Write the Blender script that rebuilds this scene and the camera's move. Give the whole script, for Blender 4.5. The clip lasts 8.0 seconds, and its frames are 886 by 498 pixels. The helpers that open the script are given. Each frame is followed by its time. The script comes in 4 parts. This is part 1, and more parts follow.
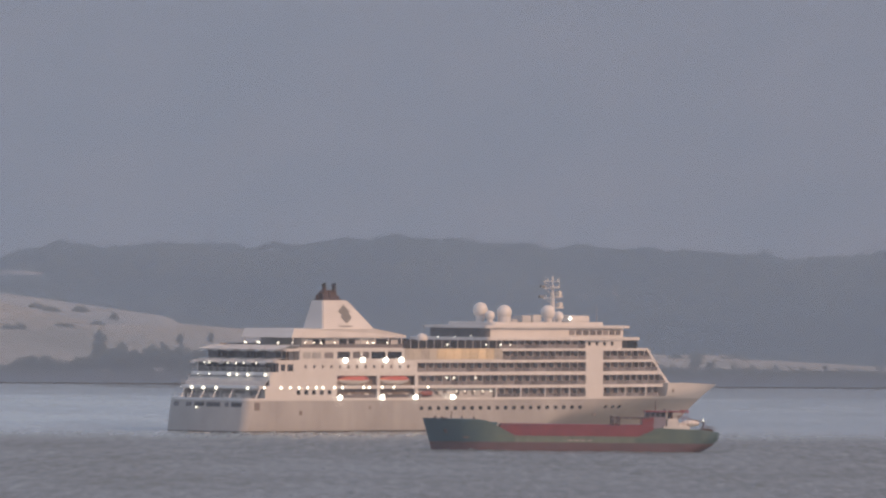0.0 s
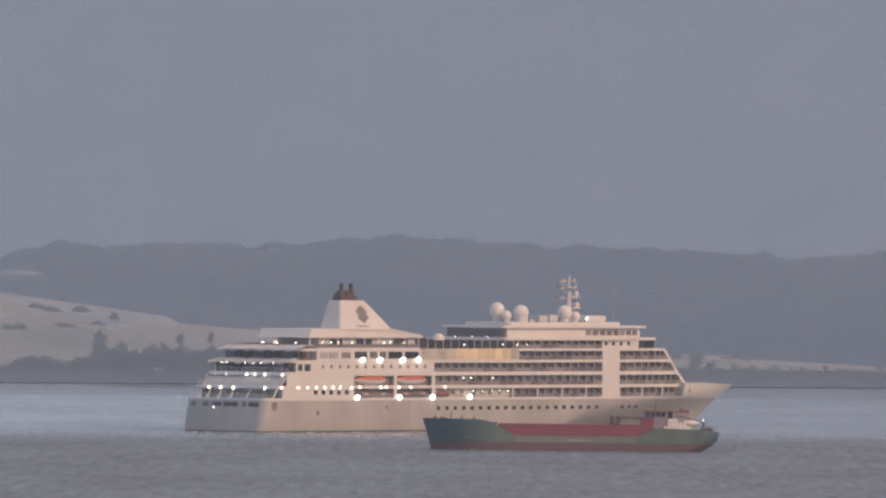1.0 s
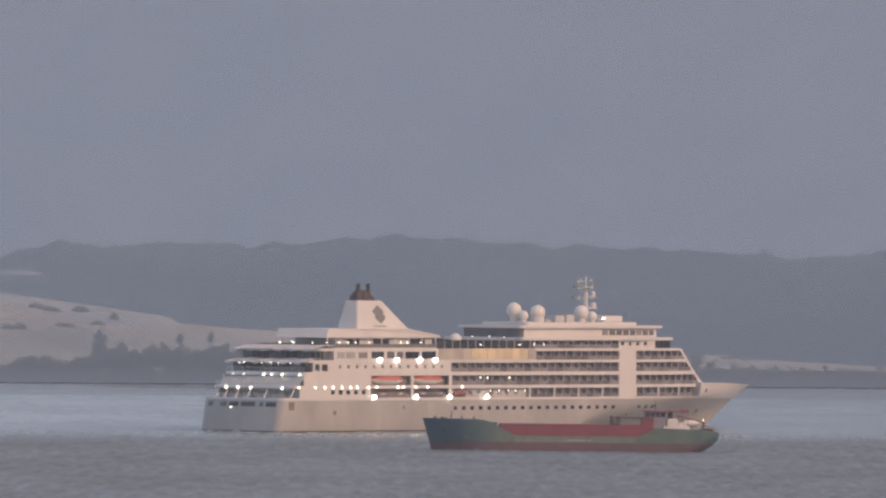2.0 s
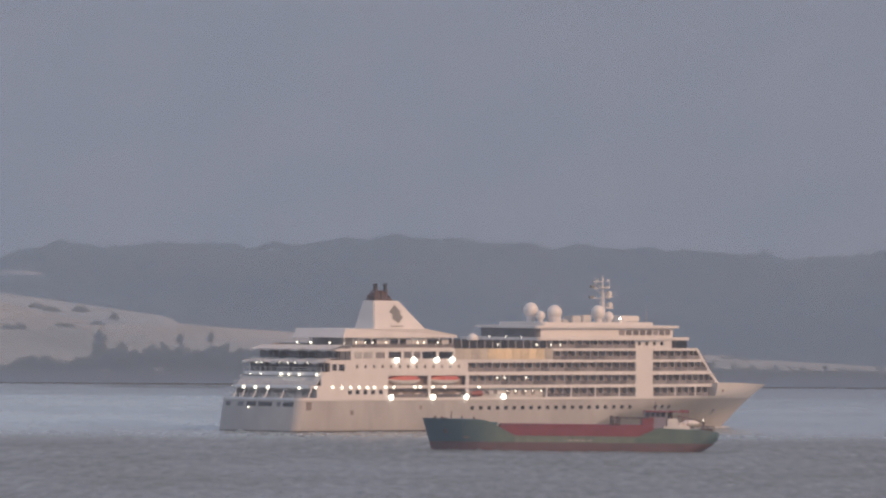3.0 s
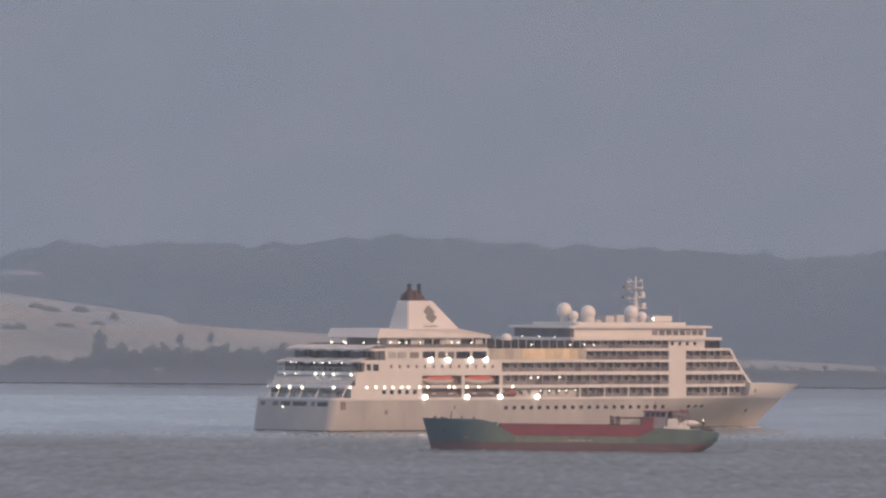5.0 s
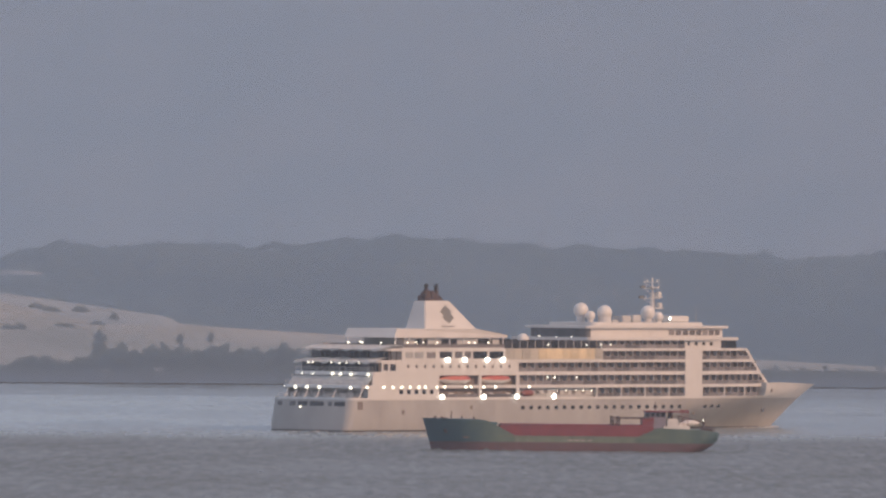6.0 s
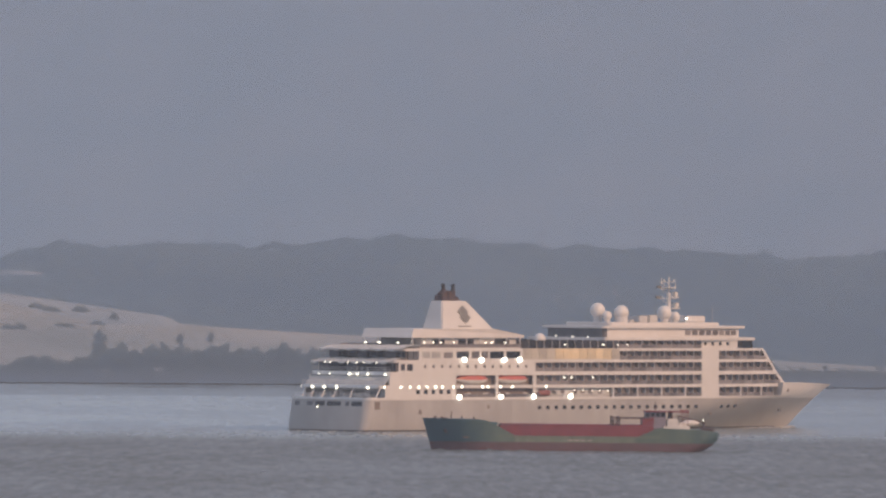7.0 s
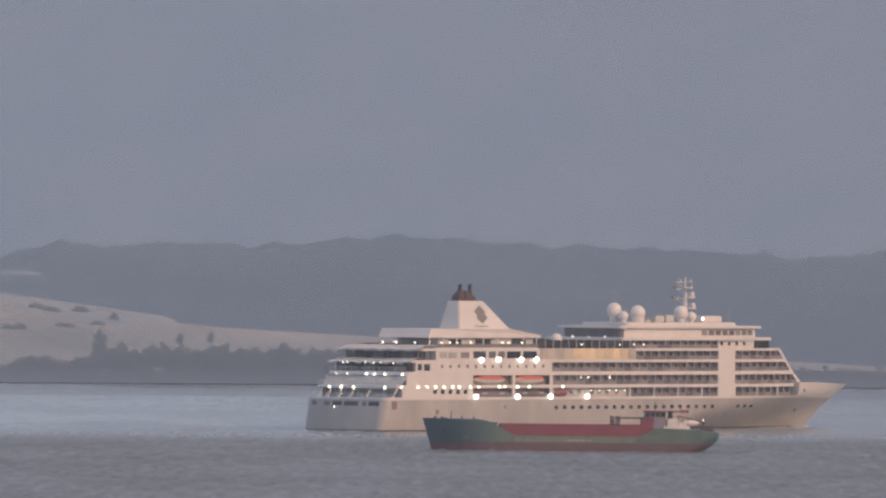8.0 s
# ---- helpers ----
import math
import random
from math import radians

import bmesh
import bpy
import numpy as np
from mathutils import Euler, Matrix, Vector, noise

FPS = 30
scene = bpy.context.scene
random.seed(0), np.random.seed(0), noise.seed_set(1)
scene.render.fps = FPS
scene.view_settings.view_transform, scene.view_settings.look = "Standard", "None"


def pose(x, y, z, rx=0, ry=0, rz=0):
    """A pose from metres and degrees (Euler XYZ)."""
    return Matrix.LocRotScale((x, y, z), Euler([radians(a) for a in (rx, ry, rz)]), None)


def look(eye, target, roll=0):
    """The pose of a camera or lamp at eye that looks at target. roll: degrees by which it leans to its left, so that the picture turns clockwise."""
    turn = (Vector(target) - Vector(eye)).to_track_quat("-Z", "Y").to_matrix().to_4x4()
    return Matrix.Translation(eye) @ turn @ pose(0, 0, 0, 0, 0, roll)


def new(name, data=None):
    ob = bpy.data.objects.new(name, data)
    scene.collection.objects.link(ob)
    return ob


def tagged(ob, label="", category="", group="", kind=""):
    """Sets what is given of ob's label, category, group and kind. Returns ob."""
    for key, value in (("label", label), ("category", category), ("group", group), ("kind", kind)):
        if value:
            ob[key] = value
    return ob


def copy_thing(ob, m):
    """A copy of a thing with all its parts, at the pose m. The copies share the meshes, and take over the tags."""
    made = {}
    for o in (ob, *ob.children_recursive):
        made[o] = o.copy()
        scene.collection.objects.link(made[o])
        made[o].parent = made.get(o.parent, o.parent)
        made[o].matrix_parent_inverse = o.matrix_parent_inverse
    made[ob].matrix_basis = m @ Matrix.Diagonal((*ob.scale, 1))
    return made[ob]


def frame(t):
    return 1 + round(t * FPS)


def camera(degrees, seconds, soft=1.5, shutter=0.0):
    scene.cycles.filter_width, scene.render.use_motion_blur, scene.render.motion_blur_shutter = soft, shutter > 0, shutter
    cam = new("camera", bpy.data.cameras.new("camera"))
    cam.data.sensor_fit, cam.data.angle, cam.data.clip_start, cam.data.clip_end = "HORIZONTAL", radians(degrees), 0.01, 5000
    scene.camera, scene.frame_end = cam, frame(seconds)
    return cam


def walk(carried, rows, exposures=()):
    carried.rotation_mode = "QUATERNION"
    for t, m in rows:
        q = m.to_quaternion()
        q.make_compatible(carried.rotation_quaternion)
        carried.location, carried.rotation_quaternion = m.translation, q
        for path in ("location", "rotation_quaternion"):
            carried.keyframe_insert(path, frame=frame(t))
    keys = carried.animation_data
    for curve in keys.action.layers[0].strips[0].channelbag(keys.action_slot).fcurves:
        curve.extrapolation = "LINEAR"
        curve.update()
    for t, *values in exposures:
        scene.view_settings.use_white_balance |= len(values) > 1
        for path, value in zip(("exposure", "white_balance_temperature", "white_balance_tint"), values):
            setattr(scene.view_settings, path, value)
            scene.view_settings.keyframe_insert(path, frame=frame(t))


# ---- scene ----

# ---- camera: a long lens on a bluff, standing still ----
cam = camera(3.887, 8.0, soft=2.3)
EYE = (0.0, 0.0, 51.4)
VIEW = look(EYE, (0.0, 3300.0, 46.4), roll=0.6)
walk(cam, [(0.0, VIEW), (8.0, VIEW)])
scene.view_settings.exposure = -1.0

# ---- daylight: dull evening cloud, low warm sun from the right ----
SUN_TO = Vector((0.81, -0.585, 0.57)).normalized()
world = bpy.data.worlds.new("evening")
scene.world = world
world.use_nodes = True
wn, wl = world.node_tree.nodes, world.node_tree.links
wn.clear()
w_out = wn.new("ShaderNodeOutputWorld")
w_add = wn.new("ShaderNodeAddShader")
w_sky = wn.new("ShaderNodeTexSky")
w_sky.sky_type, w_sky.sun_disc = "NISHITA", False
w_sky.sun_elevation = math.asin(SUN_TO.z)
w_sky.sun_rotation = math.atan2(SUN_TO.x, SUN_TO.y)
w_bg1 = wn.new("ShaderNodeBackground")
w_bg1.inputs["Strength"].default_value = 0.004
w_bg2 = wn.new("ShaderNodeBackground")
w_bg2.inputs["Strength"].default_value = 0.47
w_tc = wn.new("ShaderNodeTexCoord")
w_map = wn.new("ShaderNodeMapping")
w_map.inputs["Scale"].default_value = (60, 60, 110)
w_noise = wn.new("ShaderNodeTexNoise")
w_noise.inputs["Scale"].default_value = 1.6
w_noise.inputs["Detail"].default_value = 4
w_ramp = wn.new("ShaderNodeValToRGB")
w_ramp.color_ramp.elements[0].position, w_ramp.color_ramp.elements[1].position = 0.35, 0.65
w_ramp.color_ramp.elements[0].color = (0.885, 0.93, 1.125, 1)
w_ramp.color_ramp.elements[1].color = (1.06, 1.022, 1.175, 1)
wl.new(w_tc.outputs["Generated"], w_map.inputs["Vector"])
wl.new(w_map.outputs["Vector"], w_noise.inputs["Vector"])
wl.new(w_noise.outputs["Fac"], w_ramp.inputs["Fac"])
# cloud grows brighter and bluer towards the zenith
w_sep = wn.new("ShaderNodeSeparateXYZ")
w_tone = wn.new("ShaderNodeCombineXYZ")
w_mul = wn.new("ShaderNodeVectorMath")
w_mul.operation = "MULTIPLY"
wl.new(w_tc.outputs["Generated"], w_sep.inputs[0])
for k, high in enumerate((1.985, 2.09, 2.24)):
    w_up = wn.new("ShaderNodeMapRange")
    w_up.inputs["From Min"].default_value, w_up.inputs["From Max"].default_value = 0.02, 0.08
    w_up.inputs["To Min"].default_value, w_up.inputs["To Max"].default_value = 1.0, high
    wl.new(w_sep.outputs["Z"], w_up.inputs["Value"])
    wl.new(w_up.outputs["Result"], w_tone.inputs[k])
wl.new(w_ramp.outputs["Color"], w_mul.inputs[0])
wl.new(w_tone.outputs[0], w_mul.inputs[1])
# and warmer towards the sun
w_side, w_warm = wn.new("ShaderNodeCombineXYZ"), wn.new("ShaderNodeVectorMath")
w_warm.operation = "MULTIPLY"
for k, (away, near) in enumerate(((0.955, 1.03), (1.0, 0.995), (1.0, 0.955))):
    w_x = wn.new("ShaderNodeMapRange")
    w_x.inputs["From Min"].default_value, w_x.inputs["From Max"].default_value = -0.04, 0.06
    w_x.inputs["To Min"].default_value, w_x.inputs["To Max"].default_value = away, near
    wl.new(w_sep.outputs["X"], w_x.inputs["Value"])
    wl.new(w_x.outputs["Result"], w_side.inputs[k])
wl.new(w_mul.outputs[0], w_warm.inputs[0])
wl.new(w_side.outputs[0], w_warm.inputs[1])
wl.new(w_warm.outputs[0], w_bg2.inputs["Color"])
wl.new(w_sky.outputs["Color"], w_bg1.inputs["Color"])
wl.new(w_bg1.outputs[0], w_add.inputs[0])
wl.new(w_bg2.outputs[0], w_add.inputs[1])
wl.new(w_add.outputs[0], w_out.inputs["Surface"])

sun = new("sun", bpy.data.lights.new("sun", "SUN"))
sun.data.energy, sun.data.angle, sun.data.color = 5.35, radians(2.5), (1.0, 0.58, 0.325)
sun.matrix_world = look(SUN_TO * 500, (0, 0, 0))


# ---- materials ----
def material(name, low, high, rough=0.6, metal=0.0, scale=0.4, bump=0.0, fine=6.0, glow=0.0, glow_colour=(1, 0.85, 0.6), rnd=0.0, stretch=(1, 1, 1)):
    """Two-scale mottled surface between two colours, in metres of its own object."""
    m = bpy.data.materials.new(name)
    m.use_nodes = True
    n, l = m.node_tree.nodes, m.node_tree.links
    b = n["Principled BSDF"]
    b.inputs["Roughness"].default_value, b.inputs["Metallic"].default_value = rough, metal
    tc, mp = n.new("ShaderNodeTexCoord"), n.new("ShaderNodeMapping")
    mp.inputs["Scale"].default_value = stretch
    l.new(tc.outputs["Object"], mp.inputs["Vector"])
    big, small = n.new("ShaderNodeTexNoise"), n.new("ShaderNodeTexNoise")
    big.inputs["Scale"].default_value, big.inputs["Detail"].default_value = scale, 5
    small.inputs["Scale"].default_value, small.inputs["Detail"].default_value = scale * fine, 4
    l.new(mp.outputs["Vector"], big.inputs["Vector"])
    l.new(mp.outputs["Vector"], small.inputs["Vector"])
    mix = n.new("ShaderNodeMath")
    mix.operation = "MULTIPLY_ADD"
    mix.inputs[1].default_value = 0.35
    sub = n.new("ShaderNodeMath")
    sub.operation = "MULTIPLY"
    sub.inputs[1].default_value = 0.65
    l.new(big.outputs["Fac"], sub.inputs[0])
    l.new(small.outputs["Fac"], mix.inputs[0])
    l.new(sub.outputs[0], mix.inputs[2])
    value = mix
    if rnd:
        info, add = n.new("ShaderNodeObjectInfo"), n.new("ShaderNodeMath")
        add.operation = "MULTIPLY_ADD"
        add.inputs[1].default_value = rnd
        off = n.new("ShaderNodeMath")
        off.operation = "SUBTRACT"
        off.inputs[1].default_value = rnd / 2
        l.new(mix.outputs[0], off.inputs[0])
        l.new(info.outputs["Random"], add.inputs[0])
        l.new(off.outputs[0], add.inputs[2])
        value = add
    ramp = n.new("ShaderNodeValToRGB")
    ramp.color_ramp.elements[0].position, ramp.color_ramp.elements[1].position = 0.32, 0.68
    ramp.color_ramp.elements[0].color, ramp.color_ramp.elements[1].color = (*low, 1), (*high, 1)
    l.new(value.outputs[0], ramp.inputs["Fac"])
    l.new(ramp.outputs["Color"], b.inputs["Base Color"])
    if bump:
        bp = n.new("ShaderNodeBump")
        bp.inputs["Strength"].default_value, bp.inputs["Distance"].default_value = 0.5, bump
        l.new(small.outputs["Fac"], bp.inputs["Height"])
        l.new(bp.outputs["Normal"], b.inputs["Normal"])
    if glow:
        b.inputs["Emission Color"].default_value = (*glow_colour, 1)
        b.inputs["Emission Strength"].default_value = glow
    return m


WHITE = material("white_paint", (0.56, 0.547, 0.532), (0.68, 0.667, 0.648), 0.45, scale=0.15, bump=0.01)
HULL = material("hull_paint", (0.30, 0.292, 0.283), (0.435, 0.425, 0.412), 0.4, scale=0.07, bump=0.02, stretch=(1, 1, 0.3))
# greyer copy of the white paint, with shade put into its colour
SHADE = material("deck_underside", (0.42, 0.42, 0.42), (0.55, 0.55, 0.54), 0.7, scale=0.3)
TEAK = material("teak_deck", (0.20, 0.14, 0.09), (0.32, 0.23, 0.15), 0.7, scale=0.5)
GLASS = material("dark_glass", (0.015, 0.017, 0.02), (0.05, 0.05, 0.055), 0.12, scale=0.5, rnd=0.4)
CABIN = material("balcony_door", (0.14, 0.132, 0.135), (0.25, 0.234, 0.234), 0.25, scale=0.9, rnd=0.6)
SCREEN = material("grey_screen", (0.34, 0.345, 0.34), (0.48, 0.48, 0.47), 0.2, scale=0.4)
RAIL = material("rail_glass", (0.12, 0.114, 0.118), (0.25, 0.235, 0.237), 0.15, scale=0.7, rnd=0.5)
SMOKE = material("balcony_divider", (0.36, 0.34, 0.335), (0.52, 0.485, 0.475), 0.5, scale=0.6, rnd=0.4)
BEIGE = material("beige_screen", (0.36, 0.34, 0.30), (0.52, 0.48, 0.41), 0.35, scale=0.35, rnd=0.4)
DULLRED = material("dull_red_paint", (0.20, 0.07, 0.06), (0.30, 0.11, 0.09), 0.5, scale=0.6)
CLOTH = material("awning_cloth", (0.74, 0.74, 0.73), (0.86, 0.86, 0.85), 0.9, scale=0.6, bump=0.02)
# weak emission added to make the cream panels glow; no lamp behind them
CREAM = material("cream_panel", (0.50, 0.42, 0.30), (0.76, 0.62, 0.42), 0.35, scale=0.5, rnd=0.4, glow=0.10, glow_colour=(1, 0.7, 0.35))
SOOT = material("funnel_top", (0.055, 0.04, 0.042), (0.115, 0.078, 0.076), 0.7, scale=0.5)
CREST = material("funnel_crest", (0.15, 0.15, 0.145), (0.24, 0.24, 0.23), 0.5, scale=1.5)
ORANGE = material("lifeboat_orange", (0.42, 0.11, 0.085), (0.55, 0.16, 0.12), 0.4, scale=0.8)
BOATWHITE = material("lifeboat_white", (0.6, 0.58, 0.55), (0.75, 0.73, 0.70), 0.4, scale=0.8)
# dark brown puts the shade of recesses and openings into the colour
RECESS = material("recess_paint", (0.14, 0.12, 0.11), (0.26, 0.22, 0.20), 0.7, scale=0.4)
LOUNGE = material("lounge_glass", (0.09, 0.095, 0.105), (0.17, 0.175, 0.19), 0.15, scale=0.4)
BOOT = material("boot_top_paint", (0.05, 0.045, 0.045), (0.10, 0.09, 0.085), 0.5, scale=0.5)
FOAM = material("foam", (0.35, 0.36, 0.37), (0.62, 0.63, 0.64), 0.8, scale=1.2, bump=0.05)
BULB = material("deck_bulb", (0.9, 0.9, 0.8), (1, 1, 0.9), 0.3, glow=7.0, glow_colour=(1, 0.91, 0.72))
FLOOD = material("flood_lens", (0.9, 0.9, 0.9), (1, 1, 1), 0.3, glow=16.0, glow_colour=(1, 0.93, 0.78))
GREY = material("grey_steel", (0.25, 0.25, 0.26), (0.38, 0.38, 0.39), 0.5, 0.3, scale=0.6)
BLACK = material("black_rubber", (0.02, 0.02, 0.022), (0.05, 0.05, 0.05), 0.6, scale=1.0)


# ---- building helpers ----
def link(name, bm, mat, parent=None, label="", smooth=False):
    me = bpy.data.meshes.new(name)
    bmesh.ops.recalc_face_normals(bm, faces=bm.faces)
    if smooth:
        for e in bm.edges:
            if len(e.link_faces) == 2 and e.calc_face_angle(0) > 0.6:
                e.smooth = False
    bm.to_mesh(me)
    bm.free()
    for mm in (mat if isinstance(mat, (list, tuple)) else [mat]):
        me.materials.append(mm)
    if smooth:
        me.polygons.foreach_set("use_smooth", [True] * len(me.polygons))
    ob = new(name, me)
    ob.parent = parent
    if label:
        tagged(ob, label)
    return ob


def part(name, bm, mat, parent, label="", smooth=False):
    return link(name, bm, mat, parent, label, smooth)


def again(ob, m, parent=None):
    """Another object on the same mesh."""
    o = new(ob.name.split(".")[0], ob.data)
    o.parent = parent or ob.parent
    o.matrix_basis = m
    if ob.get("label"):
        o["label"] = ob["label"]
    return o


def box(bm, x0, x1, y0, y1, z0, z1, bevel=0.0):
    r = bmesh.ops.create_cube(bm, size=1, matrix=Matrix.Translation(((x0 + x1) / 2, (y0 + y1) / 2, (z0 + z1) / 2)) @ Matrix.Diagonal((x1 - x0, y1 - y0, z1 - z0, 1)))
    if bevel:
        edges = list({e for v in r["verts"] for e in v.link_edges})
        bmesh.ops.bevel(bm, geom=edges, offset=bevel, segments=2, affect="EDGES")
    return bm


def boxed(*a, **k):
    return box(bmesh.new(), *a, **k)


def tube(bm, a, b, r, r2=None, seg=8):
    a, b = Vector(a), Vector(b)
    d = b - a
    m = Matrix.Translation((a + b) / 2) @ d.to_track_quat("Z", "Y").to_matrix().to_4x4()
    bmesh.ops.create_cone(bm, cap_ends=True, segments=seg, radius1=r, radius2=r if r2 is None else r2, depth=d.length, matrix=m)
    return bm


def prism(bm, outline, z0, z1):
    """Extrude a closed plan outline [(x, y)] from z0 to z1."""
    lo = [bm.verts.new((x, y, z0)) for x, y in outline]
    hi = [bm.verts.new((x, y, z1)) for x, y in outline]
    n = len(outline)
    bm.faces.new(lo[::-1])
    bm.faces.new(hi)
    for i in range(n):
        bm.faces.new((lo[i], lo[(i + 1) % n], hi[(i + 1) % n], hi[i]))
    return bm


def loft(bm, rings, close=True, caps=True):
    """Skin between rings of equal length."""
    vs = [[bm.verts.new(p) for p in ring] for ring in rings]
    n = len(rings[0])
    for a, b in zip(vs, vs[1:]):
        for i in range(n if close else n - 1):
            bm.faces.new((a[i], a[(i + 1) % n], b[(i + 1) % n], b[i]))
    if caps:
        bm.faces.new(vs[0][::-1])
        bm.faces.new(vs[-1])
    return bm

# ---- sea ----
SHORE_SLANT = 0.335


def water_material():
    m = bpy.data.materials.new("sea_water")
    m.use_nodes = True
    n, l = m.node_tree.nodes, m.node_tree.links
    b = n["Principled BSDF"]
    b.inputs["IOR"].default_value = 1.33
    tc, mp = n.new("ShaderNodeTexCoord"), n.new("ShaderNodeMapping")
    mp.inputs["Scale"].default_value = (1.0, 0.35, 1.0)
    l.new(tc.outputs["Object"], mp.inputs["Vector"])
    ripple, patch = n.new("ShaderNodeTexNoise"), n.new("ShaderNodeTexNoise")
    ripple.inputs["Scale"].default_value, ripple.inputs["Detail"].default_value = 0.55, 5
    patch.inputs["Scale"].default_value, patch.inputs["Detail"].default_value = 0.02, 3
    l.new(mp.outputs["Vector"], ripple.inputs["Vector"])
    l.new(mp.outputs["Vector"], patch.inputs["Vector"])
    rough = n.new("ShaderNodeMapRange")
    rough.inputs["From Min"].default_value, rough.inputs["From Max"].default_value = 0.35, 0.65
    rough.inputs["To Min"].default_value, rough.inputs["To Max"].default_value = 0.0, 0.09
    l.new(patch.outputs["Fac"], rough.inputs["Value"])
    # the wind dies away towards the far shore
    sep, edge, wind = n.new("ShaderNodeSeparateXYZ"), n.new("ShaderNodeMath"), n.new("ShaderNodeMapRange")
    l.new(tc.outputs["Object"], sep.inputs[0])
    # distance from the shore, which runs aslant
    slant = n.new("ShaderNodeMath")
    slant.operation = "MULTIPLY_ADD"
    slant.inputs[1].default_value = -SHORE_SLANT
    l.new(sep.outputs["X"], slant.inputs[0])
    l.new(sep.outputs["Y"], slant.inputs[2])
    edge.operation = "MULTIPLY_ADD"
    edge.inputs[1].default_value = 240
    l.new(patch.outputs["Fac"], edge.inputs[0])
    l.new(slant.outputs[0], edge.inputs[2])
    wind.inputs["From Min"].default_value, wind.inputs["From Max"].default_value = 3285, 3460
    wind.inputs["To Min"].default_value, wind.inputs["To Max"].default_value = 0.36, 0.10
    l.new(edge.outputs[0], wind.inputs["Value"])
    bp = n.new("ShaderNodeBump")
    bp.inputs["Distance"].default_value = 0.35
    total = n.new("ShaderNodeMath")
    l.new(wind.outputs["Result"], total.inputs[0])
    l.new(rough.outputs["Result"], total.inputs[1])
    # cat's-paws: small darker and lighter patches of chop
    paw_map, paw, paw_range, both = n.new("ShaderNodeMapping"), n.new("ShaderNodeTexNoise"), n.new("ShaderNodeMapRange"), n.new("ShaderNodeMath")
    paw_map.inputs["Scale"].default_value = (1.0, 0.055, 1.0)
    paw.inputs["Scale"].default_value, paw.inputs["Detail"].default_value = 0.38, 6
    paw.inputs["Roughness"].default_value = 0.68
    paw_range.inputs["From Min"].default_value, paw_range.inputs["From Max"].default_value = 0.35, 0.65
    paw_range.inputs["To Min"].default_value, paw_range.inputs["To Max"].default_value = 0.74, 1.26
    l.new(tc.outputs["Object"], paw_map.inputs["Vector"])
    l.new(paw_map.outputs["Vector"], paw.inputs["Vector"])
    l.new(paw.outputs["Fac"], paw_range.inputs["Value"])
    both.operation = "MULTIPLY"
    l.new(total.outputs[0], both.inputs[0])
    l.new(paw_range.outputs["Result"], both.inputs[1])
    l.new(both.outputs[0], b.inputs["Roughness"])
    l.new(ripple.outputs["Fac"], bp.inputs["Height"])
    lull = n.new("ShaderNodeMapRange")
    lull.inputs["From Min"].default_value, lull.inputs["From Max"].default_value = 3285, 3460
    lull.inputs["To Min"].default_value, lull.inputs["To Max"].default_value = 1.5, 1.3
    l.new(edge.outputs[0], lull.inputs["Value"])
    l.new(lull.outputs["Result"], bp.inputs["Strength"])
    # pale blue tint towards the far shore stands in for reflected sky
    sheen_range, sheen_across, sky_sheen, tint = n.new("ShaderNodeMapRange"), n.new("ShaderNodeMapRange"), n.new("ShaderNodeMath"), n.new("ShaderNodeMix")
    sheen_range.inputs["From Min"].default_value, sheen_range.inputs["From Max"].default_value = 3260, 3580
    sheen_range.inputs["To Min"].default_value, sheen_range.inputs["To Max"].default_value = 0.03, 1.0
    l.new(edge.outputs[0], sheen_range.inputs["Value"])
    sheen_across.inputs["From Min"].default_value, sheen_across.inputs["From Max"].default_value = -110, 160
    sheen_across.inputs["To Min"].default_value, sheen_across.inputs["To Max"].default_value = 1.0, 0.45
    l.new(sep.outputs["X"], sheen_across.inputs["Value"])
    sky_sheen.operation = "MULTIPLY"
    l.new(sheen_range.outputs["Result"], sky_sheen.inputs[0])
    l.new(sheen_across.outputs["Result"], sky_sheen.inputs[1])
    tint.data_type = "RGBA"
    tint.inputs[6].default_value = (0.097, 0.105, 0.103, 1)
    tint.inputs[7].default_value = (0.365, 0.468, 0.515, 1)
    # this painted sheen is duller in a strip close under the land
    sheen_dulling, dull, mottle, cloud = n.new("ShaderNodeMapRange"), n.new("ShaderNodeMath"), n.new("ShaderNodeMath"), n.new("ShaderNodeMath")
    sheen_dulling.inputs["From Min"].default_value, sheen_dulling.inputs["From Max"].default_value = 3975, 4015
    sheen_dulling.inputs["To Min"].default_value, sheen_dulling.inputs["To Max"].default_value = 1.0, 0.38
    l.new(slant.outputs[0], sheen_dulling.inputs["Value"])
    dull.operation = "MULTIPLY"
    l.new(sky_sheen.outputs[0], dull.inputs[0])
    l.new(sheen_dulling.outputs["Result"], dull.inputs[1])
    # the same tint mottled at the size of the cat's-paws
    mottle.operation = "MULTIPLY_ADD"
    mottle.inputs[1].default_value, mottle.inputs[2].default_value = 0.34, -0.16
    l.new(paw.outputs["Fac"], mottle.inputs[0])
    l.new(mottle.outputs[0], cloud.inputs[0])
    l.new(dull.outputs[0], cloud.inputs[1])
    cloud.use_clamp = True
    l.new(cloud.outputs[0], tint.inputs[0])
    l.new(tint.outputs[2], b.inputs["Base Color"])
    l.new(bp.outputs["Normal"], b.inputs["Normal"])
    return m


WATER = water_material()
MUD = material("wet_mud", (0.03, 0.031, 0.032), (0.07, 0.071, 0.072), 0.6, scale=0.02, bump=0.05, stretch=(1, 0.15, 1))


